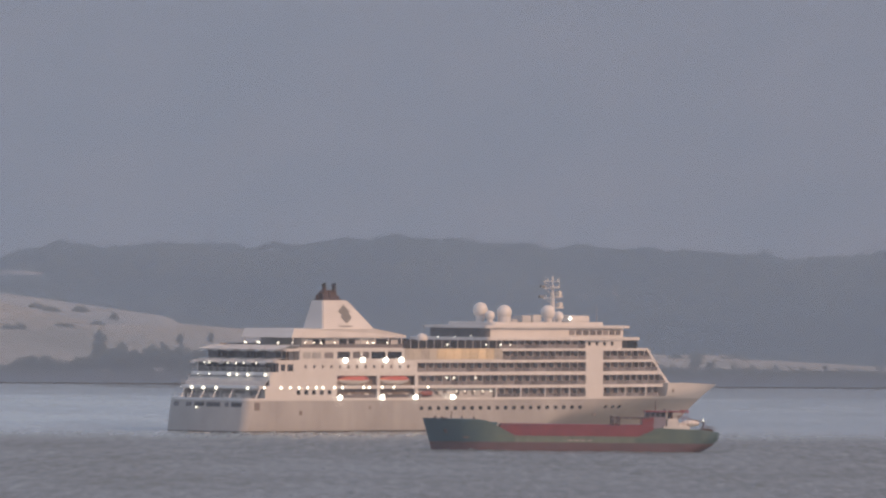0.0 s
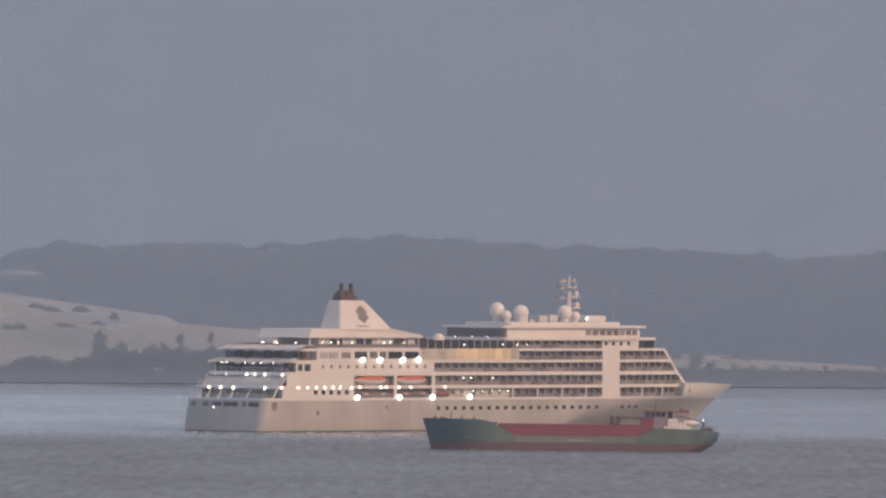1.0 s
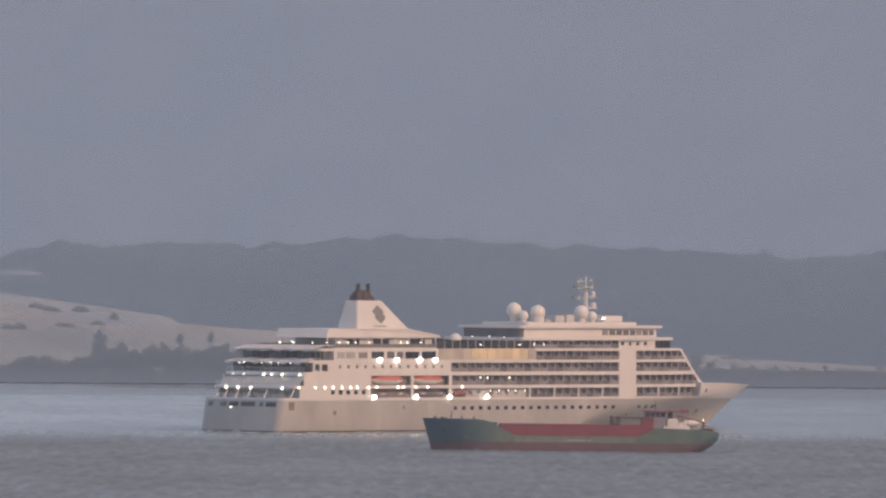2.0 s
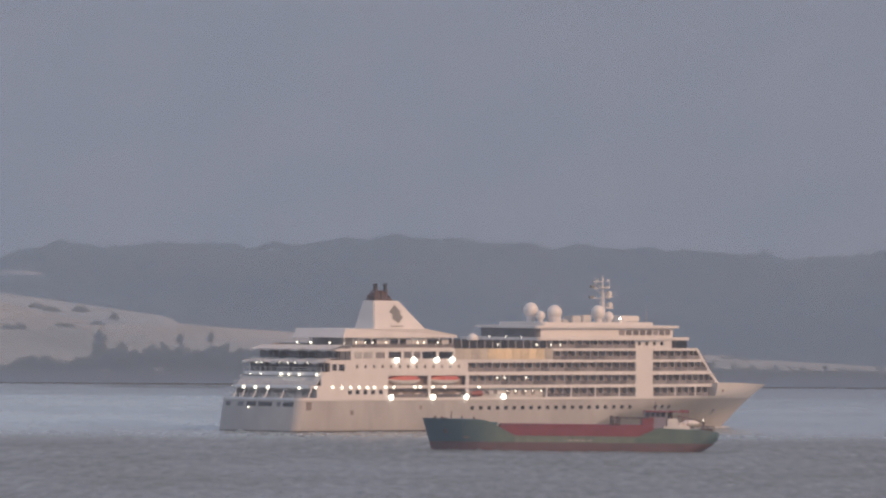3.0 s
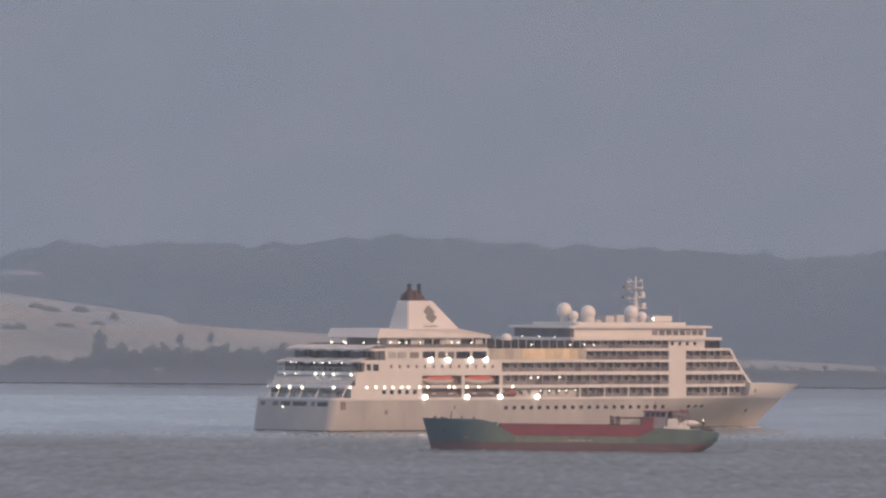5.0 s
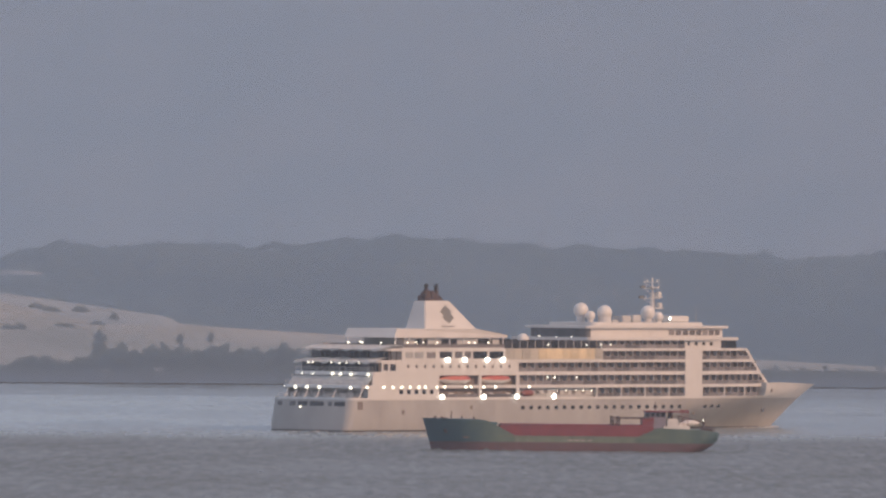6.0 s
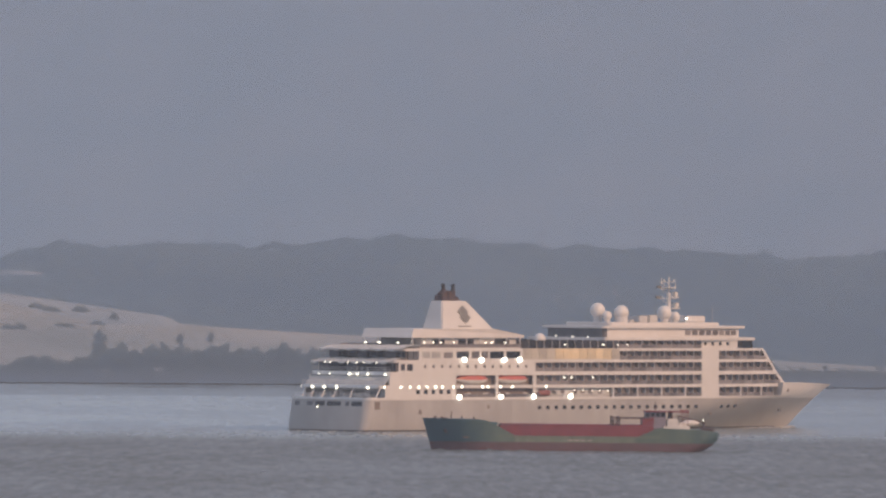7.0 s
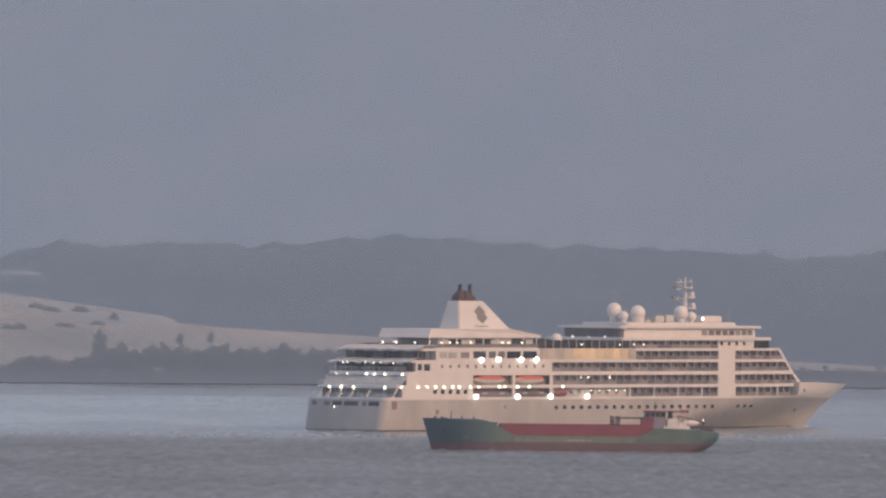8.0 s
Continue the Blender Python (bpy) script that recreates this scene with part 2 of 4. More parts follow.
def grid_mesh(name, xs, ys, z, mat, smooth=True):
    """One sheet over a grid of x and y with heights z[y][x]."""
    nx, ny = len(xs), len(ys)
    gx, gy = np.meshgrid(xs, ys)
    co = np.stack([gx, gy, z], -1).reshape(-1, 3)
    a = (np.arange(ny - 1)[:, None] * nx + np.arange(nx - 1)[None, :]).ravel()
    faces = np.stack([a, a + 1, a + nx + 1, a + nx], -1)
    me = bpy.data.meshes.new(name)
    me.vertices.add(len(co))
    me.vertices.foreach_set("co", co.ravel())
    me.loops.add(faces.size)
    me.loops.foreach_set("vertex_index", faces.ravel())
    me.polygons.add(len(faces))
    me.polygons.foreach_set("loop_start", np.arange(len(faces)) * 4)
    me.update(calc_edges=True)
    me.polygons.foreach_set("use_smooth", [smooth] * len(faces))
    me.materials.append(mat)
    return new(name, me)


def sea():
    rng = np.random.default_rng(4)
    xs = np.concatenate([[-9000, -3000, -1200, -500], np.concatenate([np.arange(-230, -125, 1.6), np.arange(-125, 125, 0.8), np.arange(125, 231, 1.6)]), [500, 1200, 3000, 9000]])
    ys = np.concatenate([[-9000, -2000, 500, 1800], np.arange(2440, 3360, 2.2), np.arange(3360, 4270, 4.0), [4400, 6000, 9000]])
    gx, gy = np.meshgrid(xs, ys)
    z = np.zeros_like(gx)
    for i in range(34):
        lam = rng.uniform(4.2, 9)
        ang = rng.normal(0.8, 1.6)
        amp = 0.0036 * lam
        z += amp * np.sin((gx * np.cos(ang) + gy * np.sin(ang)) * 2 * np.pi / lam + rng.uniform(0, 6.3))
    calm = np.maximum(np.clip((3380 - gy) / 120, 0, 1.0), np.clip(0.62 - gx * 0.0018, 0.42, 0.85)) * np.clip((235 - np.abs(gx)) / 30, 0, 1) * np.clip((gy - 2400) / 60, 0, 1)
    z *= calm
    # scattered steeper wavelets on the ruffled near water
    for i in range(7000):
        x, y = rng.uniform(-122, 122), rng.uniform(2450, 3330)
        sx, sy, amp = rng.uniform(0.5, 1.3), rng.uniform(1.5, 4.0), rng.choice((-1, 1)) * rng.uniform(0.14, 0.5) * (0.5 + 0.5 * math.sin(x * 0.06 + y * 0.011))
        i0, i1 = np.searchsorted(xs, (x - 3 * sx, x + 3 * sx))
        j0, j1 = np.searchsorted(ys, (y - 3 * sy, y + 3 * sy))
        z[j0:j1, i0:i1] += amp * np.exp(-((gx[j0:j1, i0:i1] - x) / sx) ** 2 - ((gy[j0:j1, i0:i1] - y) / sy) ** 2)
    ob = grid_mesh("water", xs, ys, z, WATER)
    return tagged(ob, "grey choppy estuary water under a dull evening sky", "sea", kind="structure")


WATER_SHEET = sea()

# ---- far shore ----
FIELD = material("dry_field", (0.25, 0.232, 0.175), (0.47, 0.415, 0.335), 0.9, scale=0.025, fine=8, bump=0.1, stretch=(1, 0.4, 1))
STUBBLE = material("grey_stubble", (0.24, 0.255, 0.25), (0.35, 0.36, 0.345), 0.9, scale=0.03, fine=8, bump=0.1, stretch=(1, 0.4, 1))
BANK = material("marsh_bank", (0.045, 0.047, 0.042), (0.11, 0.105, 0.09), 0.9, scale=0.12, bump=0.2, stretch=(0.4, 1, 1))
RIDGE_CLEARING = (-147.0, 4812, 4890)
WOOD = material("far_foliage", (0.02, 0.034, 0.018), (0.09, 0.10, 0.06), 0.9, scale=0.014, fine=12)
TREE_LEAF = material("tree_foliage", (0.05, 0.065, 0.045), (0.115, 0.135, 0.095), 0.85, scale=0.4)
BARK = material("bark", (0.07, 0.055, 0.04), (0.13, 0.10, 0.08), 0.9, scale=1.5)


def field_top(x):
    return np.interp(x, [-400, -156, -126, -97, -93, -72, -45, 20, 83, 104, 107, 156, 400], [36, 27.0, 23.3, 20.1, 17.7, 16.3, 14.3, 10.2, 7.9, 7.5, 6.0, 4.9, 4.8])


def shore_shift(x):
    """The water's edge runs aslant across the view."""
    return np.clip(SHORE_SLANT * x, -70, 70)


def ridge_top(x):
    return np.interp(x, [-500, -175, -160, -107, -60, -24, -18, 50, 142, 152, 168, 500], [26, 30.5, 39.0, 42.2, 42.0, 45.4, 46.2, 42.8, 39.6, 40.3, 41.7, 36])


def land_height(x, y):
    bank = np.interp(y - shore_shift(x), [4250, 4280, 4292, 4306, 4330], [-1.5, -0.2, 1.2, 3.4, 4.2])
    k = np.clip((y - 4330) / 270, 0, 1)
    near = bank + (field_top(x) - 4.2) * k ** 0.9
    dip = np.clip((y - 4600) / 60, 0, 1)
    low = field_top(x) - 3 * dip
    up = np.clip((y - 4660) / 300, 0, 1)
    up = up * up * (3 - 2 * up)
    far = low + (ridge_top(x) - low) * up
    z = np.where(y < 4600, near, far)
    return z + 0.5 * np.sin(x * 0.05 + y * 0.021) * np.clip((y - 4330) / 100, 0, 1)


def land():
    xs = np.concatenate([[-5000, -2000, -900], np.concatenate([np.arange(-480, -174, 6.0), np.arange(-174, 174, 3.0), np.arange(174, 481, 6.0)]), [900, 2000, 5000]])
    ys = np.concatenate([np.arange(4168, 4330, 4.0), np.arange(4330, 4620, 4.0), np.arange(4620, 4975, 8.0), [5200, 6000, 9000]])
    gx, gy = np.meshgrid(xs, ys)
    z = land_height(gx, gy)
    ob = grid_mesh("ground", xs, ys, z, FIELD)
    me = ob.data
    me.materials.append(BANK)
    me.materials.append(WOOD)
    me.materials.append(STUBBLE)
    me.materials.append(MUD)
    for p in me.polygons:
        x, y = p.center.x, p.center.y
        if y < 4305 + shore_shift(x):
            p.material_index = 4
        elif y < 4326 + shore_shift(x):
            p.material_index = 1
        elif y > 4606:
            p.material_index = 2
        elif x < -93 and y > np.interp(x, [-155, -132, -113, -93], [4568, 4532, 4512, 4540]):
            p.material_index = 3
    return tagged(ob, "far shore with dry pale fields below a low wooded ridge", "land", kind="structure")


land()

ICO = bmesh.new()
bmesh.ops.create_icosphere(ICO, subdivisions=1, radius=1)
ICO_V = np.array([v.co[:] for v in ICO.verts])
ICO_F = np.array([[v.index for v in f.verts] for f in ICO.faces])
ICO.free()


def clumps(name, centres, sizes, mat, seed=1, parent=None):
    """Many small ragged leaf clumps in one mesh."""
    rng = np.random.default_rng(seed)
    n, k = len(centres), len(ICO_V)
    r = rng.uniform(0.6, 1.35, (n, k, 1)) * np.asarray(sizes)[:, None, :]
    co = np.asarray(centres)[:, None, :] + ICO_V[None] * r
    faces = (ICO_F[None] + (np.arange(n) * k)[:, None, None]).reshape(-1, 3)
    me = bpy.data.meshes.new(name)
    me.from_pydata(co.reshape(-1, 3).tolist(), [], faces.tolist())
    me.materials.append(mat)
    ob = new(name, me)
    ob.parent = parent
    return ob


def woods():
    rng = np.random.default_rng(7)
    n = 9000
    x = rng.uniform(-230, 230, n)
    y = 4640 + 325 * rng.uniform(0, 1, n) ** 0.8
    g = np.sin(x * 0.045 + 1) + np.sin(y * 0.03 + x * 0.013) + rng.normal(0, 0.5, n)
    s = np.clip(1.6 + 0.35 * g + rng.normal(0, 0.3, n), 0.8, 3.2)
    s = np.where(y > 4925, s * (0.75 + 0.55 * np.sin(x * 0.21) * np.sin(x * 0.083 + 1)), s)
    c = np.stack([x, y, land_height(x, y) + s * 0.5], -1)
    sz = np.stack([s * 1.6, s * 1.6, s * 0.9], -1)
    xr = rng.uniform(-225, 225, 2600)
    yr = rng.uniform(4930, 4966, 2600)
    sr = 0.55 + 0.75 * rng.uniform(0, 1, 2600) ** 3 * (1 + np.sin(xr * 0.33) * np.sin(xr * 0.11))
    c = np.concatenate([c, np.stack([xr, yr, land_height(xr, yr) + 1.2 + 0.8 * np.sin(xr * 0.27) + sr * 0.6], -1)])
    sz = np.concatenate([sz, np.stack([sr, sr, sr], -1)])
    keep = ~((c[:, 0] < RIDGE_CLEARING[0]) & (c[:, 1] > RIDGE_CLEARING[1] - 18) & (c[:, 1] < RIDGE_CLEARING[2]))
    ob = clumps("far_woods", c[keep], sz[keep], WOOD, 2)
    tagged(ob, "dense dark woodland covering the distant ridge", "woods", kind="stuff")


woods()


def belt(name, x0, x1, y, top, seed, label, count, deep=9.0, along_shore=True):
    """A belt of trees or scrub: top(x) gives its height over the ground."""
    rng = np.random.default_rng(seed)
    x = rng.uniform(x0, x1, count)
    yy = y + rng.uniform(-deep, deep, count) + (shore_shift(x) if along_shore else 0)
    h = top(x) * (0.82 + 0.14 * np.sin(x * 0.45) * np.sin(x * 0.13 + 2) + 0.07 * np.sin(x * 1.3) + rng.normal(0, 0.07, count))
    u = rng.uniform(0.05, 1, count) ** 0.8
    s = np.clip(0.13 * h * (1.3 - 0.6 * u), 0.25, 1.0)
    c = np.stack([x, yy, land_height(x, yy) + u * h - s * 0.6], -1)
    ob = clumps(name, c, np.stack([s * 1.25, s * 1.25, s], -1), TREE_LEAF, seed)
    tagged(ob, label, "trees", kind="stuff")


belt("tree_belt", -160, 20, 4322, lambda x: np.interp(x, [-160, -143, -138, -131, -126, -112, -104, -98, 20], [1.5, 2.0, 4.6, 5.0, 3.8, 6.0, 9.6, 8.6, 8.2]), 3, "dark hedge of broad trees behind the far shore", 5200)
belt("tree_belt", 20, 170, 4326, lambda x: np.interp(x, [20, 68, 82, 170], [7, 4.2, 1.7, 1.3]), 5, "low dark scrub behind the far shore", 2600)
belt("shore_scrub", -175, 175, 4312, lambda x: 1.2 + 0.5 * np.sin(x * 0.21) * np.sin(x * 0.083) + 0 * x, 6, "low dark marsh scrub along the water's edge", 3600)


for k, (x0, x1, y, h) in enumerate(((-144.5, -138.6, 4558, 1.9), (-138.8, -133.2, 4551, 1.4), (-129.2, -123.4, 4562, 2.0), (-115.6, -112.6, 4541, 2.1), (-122.0, -116.5, 4511, 1.0), (-133.5, -126.5, 4494, 0.8),
                                     (-151.0, -146.6, 4471, 1.0), (-147.2, -142.6, 4474, 2.1), (79.0, 84.5, 4562, 1.5), (86.0, 92.0, 4562, 1.2), (97.0, 106.5, 4560, 1.0))):
    belt("hedge", x0, x1, y, lambda x: h * (0.25 + np.sin(np.pi * np.clip((x - x0) / (x1 - x0), 0, 1))), 40 + k, "dark field hedge across a dry slope", 110, 4.0, False)


def tree(h, seed, wide=0.24):
    """Trunk, limbs and ragged crown, standing at the origin."""
    rng = np.random.default_rng(seed)
    root = new("tree")
    bm = bmesh.new()
    tube(bm, (0, 0, -0.5), (0.1, 0, h * 0.45), h * 0.035, h * 0.02)
    for i in range(5):
        a = i * 1.26 + rng.uniform(0, 0.6)
        tube(bm, (0.05, 0, h * (0.28 + 0.04 * i)), (math.cos(a) * h * 0.22, math.sin(a) * h * 0.22, h * (0.55 + 0.06 * i)), h * 0.014, h * 0.006, 6)
    part("trunk", bm, BARK, root)
    n = 90
    d = rng.normal(0, 1, (n, 3))
    d /= np.linalg.norm(d, axis=1)[:, None]
    r = rng.uniform(0.35, 1.0, n)[:, None] ** 0.6
    c = d * r * np.array([h * wide, h * wide, h * 0.38]) + np.array([0, 0, h * 0.60])
    c[:, 0] += h * 0.06 * np.sin(c[:, 2] * 2.1)
    s = rng.uniform(0.04, 0.085, n)[:, None] * h * np.ones((1, 3))
    clumps("crown", c, s, TREE_LEAF, seed + 50, root)
    return root


def place_trees():
    spots = [(-113.6, 4330, 12.4, 11, 0.15), (-89.0, 4440, 4.6, 12, 0.26), (-79.0, 4452, 4.4, 13, 0.3), (-114.0, 4533, 2.6, 15, 0.3), (84.7, 4358, 5.0, 19, 0.42), (90.0, 4362, 3.4, 31, 0.5), (98.0, 4372, 2.4, 20, 0.5), (104.0, 4374, 2.3, 21, 0.5), (112.0, 4376, 2.7, 22, 0.4), (121.0, 4378, 2.5, 23, 0.45),
             (129.0, 4384, 3.2, 24, 0.3), (134.5, 4382, 2.3, 26, 0.9), (139.5, 4384, 2.0, 27, 1.1), (147.5, 4390, 2.9, 28, 0.5), (119.0, 4450, 1.6, 33, 1.0)]
    for x, y, h, seed, wide in spots:
        t = tree(h, seed, wide)
        t.matrix_basis = pose(x, y, float(land_height(np.array(x), np.array(y))))
        tagged(t, "lone leafy tree standing in a pale dry field" if y > 4340 else "tall leafy tree above the shore hedge", "tree", "trees on the far shore")


place_trees()


def far_details():
    """A pale field strip on the ridge, barns, cottages and power pylons."""
    rows = []
    for x in range(-170, -147, 2):
        y0 = np.interp(x, [-168, -164.5, -161.5, -158.7, -148], [4877, 4852, 4836, 4829, 4826])
        y1 = np.interp(x, [-168, -165.7, -162.3, -159.3, -148], [4896, 4885, 4860, 4846, 4838])
        rows.append([(x, float(y0 + (y1 - y0) * k / 4)) for k in range(5)])
    bm = bmesh.new()
    loft(bm, [[(x, y, float(land_height(np.array(x), np.array(y))) + 0.25) for x, y in row] for row in rows], close=False, caps=False)
    strip = link("ridge_field", bm, FIELD)
    tagged(strip, "narrow pale stubble field high on the ridge", "field", kind="structure")
    for x, y, w, h in ((-92.6, 4276, 1.3, 0.6), (-110.2, 4270, 0.8, 0.1), (35.6, 4806, 0.9, 0.5), (41.8, 4808, 1.0, 0.5), (51.8, 4812, 1.2, 0.5), (24.0, 4800, 0.9, 0.4), (63.7, 4826, 1.0, 0.5)):
        z = float(land_height(np.array(x), np.array(y))) + (0.35 if y < 4400 else 1.8)
        house = new("barn" if y < 4400 else "cottage")
        part("wall", boxed(-w, w, -1.2, 1.2, -3.0, h), WHITE, house)
        bm = bmesh.new()
        loft(bm, [[(-w - 0.15, -1.4, h), (-w - 0.15, 1.4, h), (-w - 0.15, 0, h + 0.6)], [(w + 0.15, -1.4, h), (w + 0.15, 1.4, h), (w + 0.15, 0, h + 0.6)]])
        part("roof", bm, GREY, house)
        for dx in (-w * 0.5, w * 0.5):
            part("window", boxed(dx - 0.22, dx + 0.22, -1.24, -1.18, -0.4, 0.2), GLASS, house)
        house.matrix_basis = pose(x, y, z)
        tagged(house, "small pale barn behind the marsh bank" if y < 4400 else "small pale cottage among trees on the hillside", "house", "far houses")
    tower = new("pylon")
    bm = bmesh.new()
    for sx in (-1, 1):
        for sy in (-1, 1):
            tube(bm, (sx * 1.1, sy * 1.1, -2), (sx * 0.18, sy * 0.18, 11.5), 0.07, 0.05, 5)
    for k in range(6):
        z, w = k * 2.0, 1.1 - 0.145 * k
        for sy in (-1, 1):
            tube(bm, (-w, sy * w, z), (w - 0.13, sy * w, z + 2), 0.05, seg=4)
            tube(bm, (w, sy * w, z), (-w + 0.13, sy * w, z + 2), 0.05, seg=4)
    part("lattice", bm, GREY, tower)
    for z, w in ((6.8, 1.9), (8.6, 2.3), (10.4, 1.6)):
        part("crossarm", boxed(-w, w, -0.1, 0.1, z, z + 0.18), GREY, tower)
    tagged(tower, "faint steel power pylon on the far ridge", "pylon", "pylons on the ridge")
    spots = [(11.6, 4958), (37.5, 4962), (-89.0, 4960), (-64.0, 4962), (141.0, 4958), (164.0, 4960)]
    for i, (x, y) in enumerate(spots):
        m = pose(x, y, float(land_height(np.array(x), np.array(y))), 0, 0, 20)
        if i == 0:
            tower.matrix_basis = m
        else:
            copy_thing(tower, m)


far_details()


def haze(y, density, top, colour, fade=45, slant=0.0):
    """A flat tinted sheet standing in for damp evening air, lit by the sky."""
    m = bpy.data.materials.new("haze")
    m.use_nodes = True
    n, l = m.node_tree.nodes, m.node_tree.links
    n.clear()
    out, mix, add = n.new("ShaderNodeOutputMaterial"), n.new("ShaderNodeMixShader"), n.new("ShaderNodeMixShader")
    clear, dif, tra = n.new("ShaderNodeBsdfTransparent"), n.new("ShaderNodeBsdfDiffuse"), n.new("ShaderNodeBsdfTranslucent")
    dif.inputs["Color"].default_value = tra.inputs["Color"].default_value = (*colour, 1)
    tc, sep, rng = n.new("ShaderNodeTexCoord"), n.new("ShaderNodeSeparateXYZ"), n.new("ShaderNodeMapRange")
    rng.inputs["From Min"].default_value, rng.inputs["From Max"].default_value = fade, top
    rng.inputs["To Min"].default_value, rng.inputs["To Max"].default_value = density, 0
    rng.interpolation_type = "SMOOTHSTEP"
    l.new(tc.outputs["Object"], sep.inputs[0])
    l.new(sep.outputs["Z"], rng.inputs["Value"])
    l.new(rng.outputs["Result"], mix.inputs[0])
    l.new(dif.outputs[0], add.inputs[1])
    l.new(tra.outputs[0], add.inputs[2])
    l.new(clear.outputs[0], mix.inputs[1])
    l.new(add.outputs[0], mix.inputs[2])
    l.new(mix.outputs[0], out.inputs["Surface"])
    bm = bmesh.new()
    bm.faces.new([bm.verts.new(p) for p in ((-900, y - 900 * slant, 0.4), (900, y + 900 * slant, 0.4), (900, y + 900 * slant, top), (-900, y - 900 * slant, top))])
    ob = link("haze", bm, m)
    tagged(ob, "thin grey-blue sheet standing in for evening haze over the estuary", "haze", kind="structure")


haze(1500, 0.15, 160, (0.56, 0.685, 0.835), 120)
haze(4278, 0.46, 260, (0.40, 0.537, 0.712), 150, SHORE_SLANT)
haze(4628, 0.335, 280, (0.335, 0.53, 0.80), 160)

# ---- cruise ship: x forward from the transom, y to port, z up from the water ----
BEAM = 13.25
SHIP = tagged(new("cruise_ship"), "white cruise ship under way with lit decks and raked funnel", "ship")


def half(x):
    """Half breadth of the upper works."""
    return BEAM - 4.6 * max(0.0, (x - 140) / 38) ** 1.8


def plan(xa, xf, inset=0.0, corner=1.2):
    """Plan outline from an aft edge to a rounded front."""
    side = []
    for i in range(5):
        a = i / 4 * math.pi / 2
        side.append((xa + corner * (1 - math.sin(a)), half(xa) - inset - corner * (1 - math.cos(a))))
    side = side[::-1]
    xe = xf - 6.0
    for i in range(1, 25):
        x = xa + corner + (xe - xa - corner) * i / 24
        side.append((x, half(x) - inset))
    w = half(xe) - inset
    for i in range(1, 8):
        a = i / 8 * math.pi / 2
        side.append((xe + 6.0 * math.sin(a), w * math.cos(a) ** 0.55))
    side.append((xf, 0.0))
    return side + [(x, -y) for x, y in side[-2::-1]]


def hull_ring(z):
    """Closed water-line of the hull at height z."""
    xs = 0.22 * max(z, 0) - 1.6
    xe = np.interp(z, [-3, 0, 1.5, 4.5, 6.3, 8.7, 10.4, 11.6], [186, 191.4, 193.9, 198.4, 201.4, 205.6, 209.2, 211.2])
    fl = np.interp(z, [-3, 0, 3, 6, 9, 12.2], [0.0, 0.0, 0.24, 0.60, 0.98, 1.0])
    w = BEAM - (0.5 if z < 0 else 0.15 * max(0, 2 - z))
    side = []
    for i in range(7):
        a = i / 6 * math.pi / 2
        side.append((xs + 2.4 * (1 - math.cos(a)), w - 2.4 * (1 - math.sin(a))))
    start = 118 + 24 * fl
    p = 0.64 + 1.78 * fl
    side.append((xs + 2.8, w))
    for i in range(1, 15):
        side.append((xs + 2.8 + (start - xs - 2.8) * i / 14, w))
    for i in range(1, 29):
        u = i / 29
        side.append((start + (xe - start) * u, w * (1 - u ** p)))
    side.append((xe, 0.0))
    return [(x, y, z) for x, y in side] + [(x, -y, z) for x, y in side[-2::-1]]


def build_hull():
    levels = [-3, -1, 0, 1, 2.5, 4, 5, 6, 7, 7.8, 8.5]
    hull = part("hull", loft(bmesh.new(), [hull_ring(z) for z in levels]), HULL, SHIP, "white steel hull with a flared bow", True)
    for p in hull.data.polygons:
        p.use_smooth = abs(p.normal.z) < 0.9
    boot = []
    for z in (-0.6, 0.4):
        boot.append([(x + (0.05 if x > 100 else -0.05), y * 1.004, z) for x, y, _ in hull_ring(z)])
    part("boot_top", loft(bmesh.new(), boot, caps=False), BOOT, SHIP, "dark band at the waterline")
    band = []
    for z in (8.0, 8.62):
        band.append([(x + (0.06 if x > 100 else -0.06), y * 1.005, z) for x, y, _ in hull_ring(min(z, 8.5))])
    part("sheer_band", loft(bmesh.new(), band, caps=False), WHITE, SHIP)
    for x, z, r in ((20.6, 4.9, 0.55), (48.4, 6.1, 0.42), (144.0, 4.2, 0.5), (183.0, 5.0, 0.8)):
        ring = [p for p in hull_ring(z) if p[1] >= 0][9:]
        y = float(np.interp(x, [p[0] for p in ring], [p[1] for p in ring]))
        for s in (-1, 1):
            o = part("anchor_pocket" if x > 180 else "shell_door", boxed(-r, r, -0.12, 0.12, -r, r, bevel=0.06), RECESS if x < 180 else LOUNGE, SHIP)
            o.matrix_basis = pose(x, s * y, z, 0, 0, -s * (14 if x > 180 else 1))
    rings = []
    for z in (7.8, 9.0, 10.5, 12.0):
        ring = [p for p in hull_ring(z) if p[1] >= 0][9:]
        rx, ry = [p[0] for p in ring], [p[1] for p in ring]
        side = []
        for i in range(25):
            x = 176 + (rx[-1] - 176) * i / 24
            side.append((x, float(np.interp(x, rx, ry)), z - (max(0, (x - 185) / 26) * 0.7 if z > 11.9 else 0)))
        rings.append(side + [(x, -y, zz) for x, y, zz in side[-2::-1]])
    part("bow_bulwark", loft(bmesh.new(), rings), WHITE, SHIP, "raised white bow bulwark", True)
    ring = [p for p in hull_ring(10.0) if p[1] >= 0][9:]
    for s in (-1, 1):
        y = float(np.interp(179.5, [p[0] for p in ring], [p[1] for p in ring]))
        o = part("fairlead", tube(bmesh.new(), (0, -0.12, 0), (0, 0.12, 0), 0.5, seg=14), RECESS, SHIP)
        o.matrix_basis = pose(179.5, s * y, 10.0, 0, 0, -s * 16)


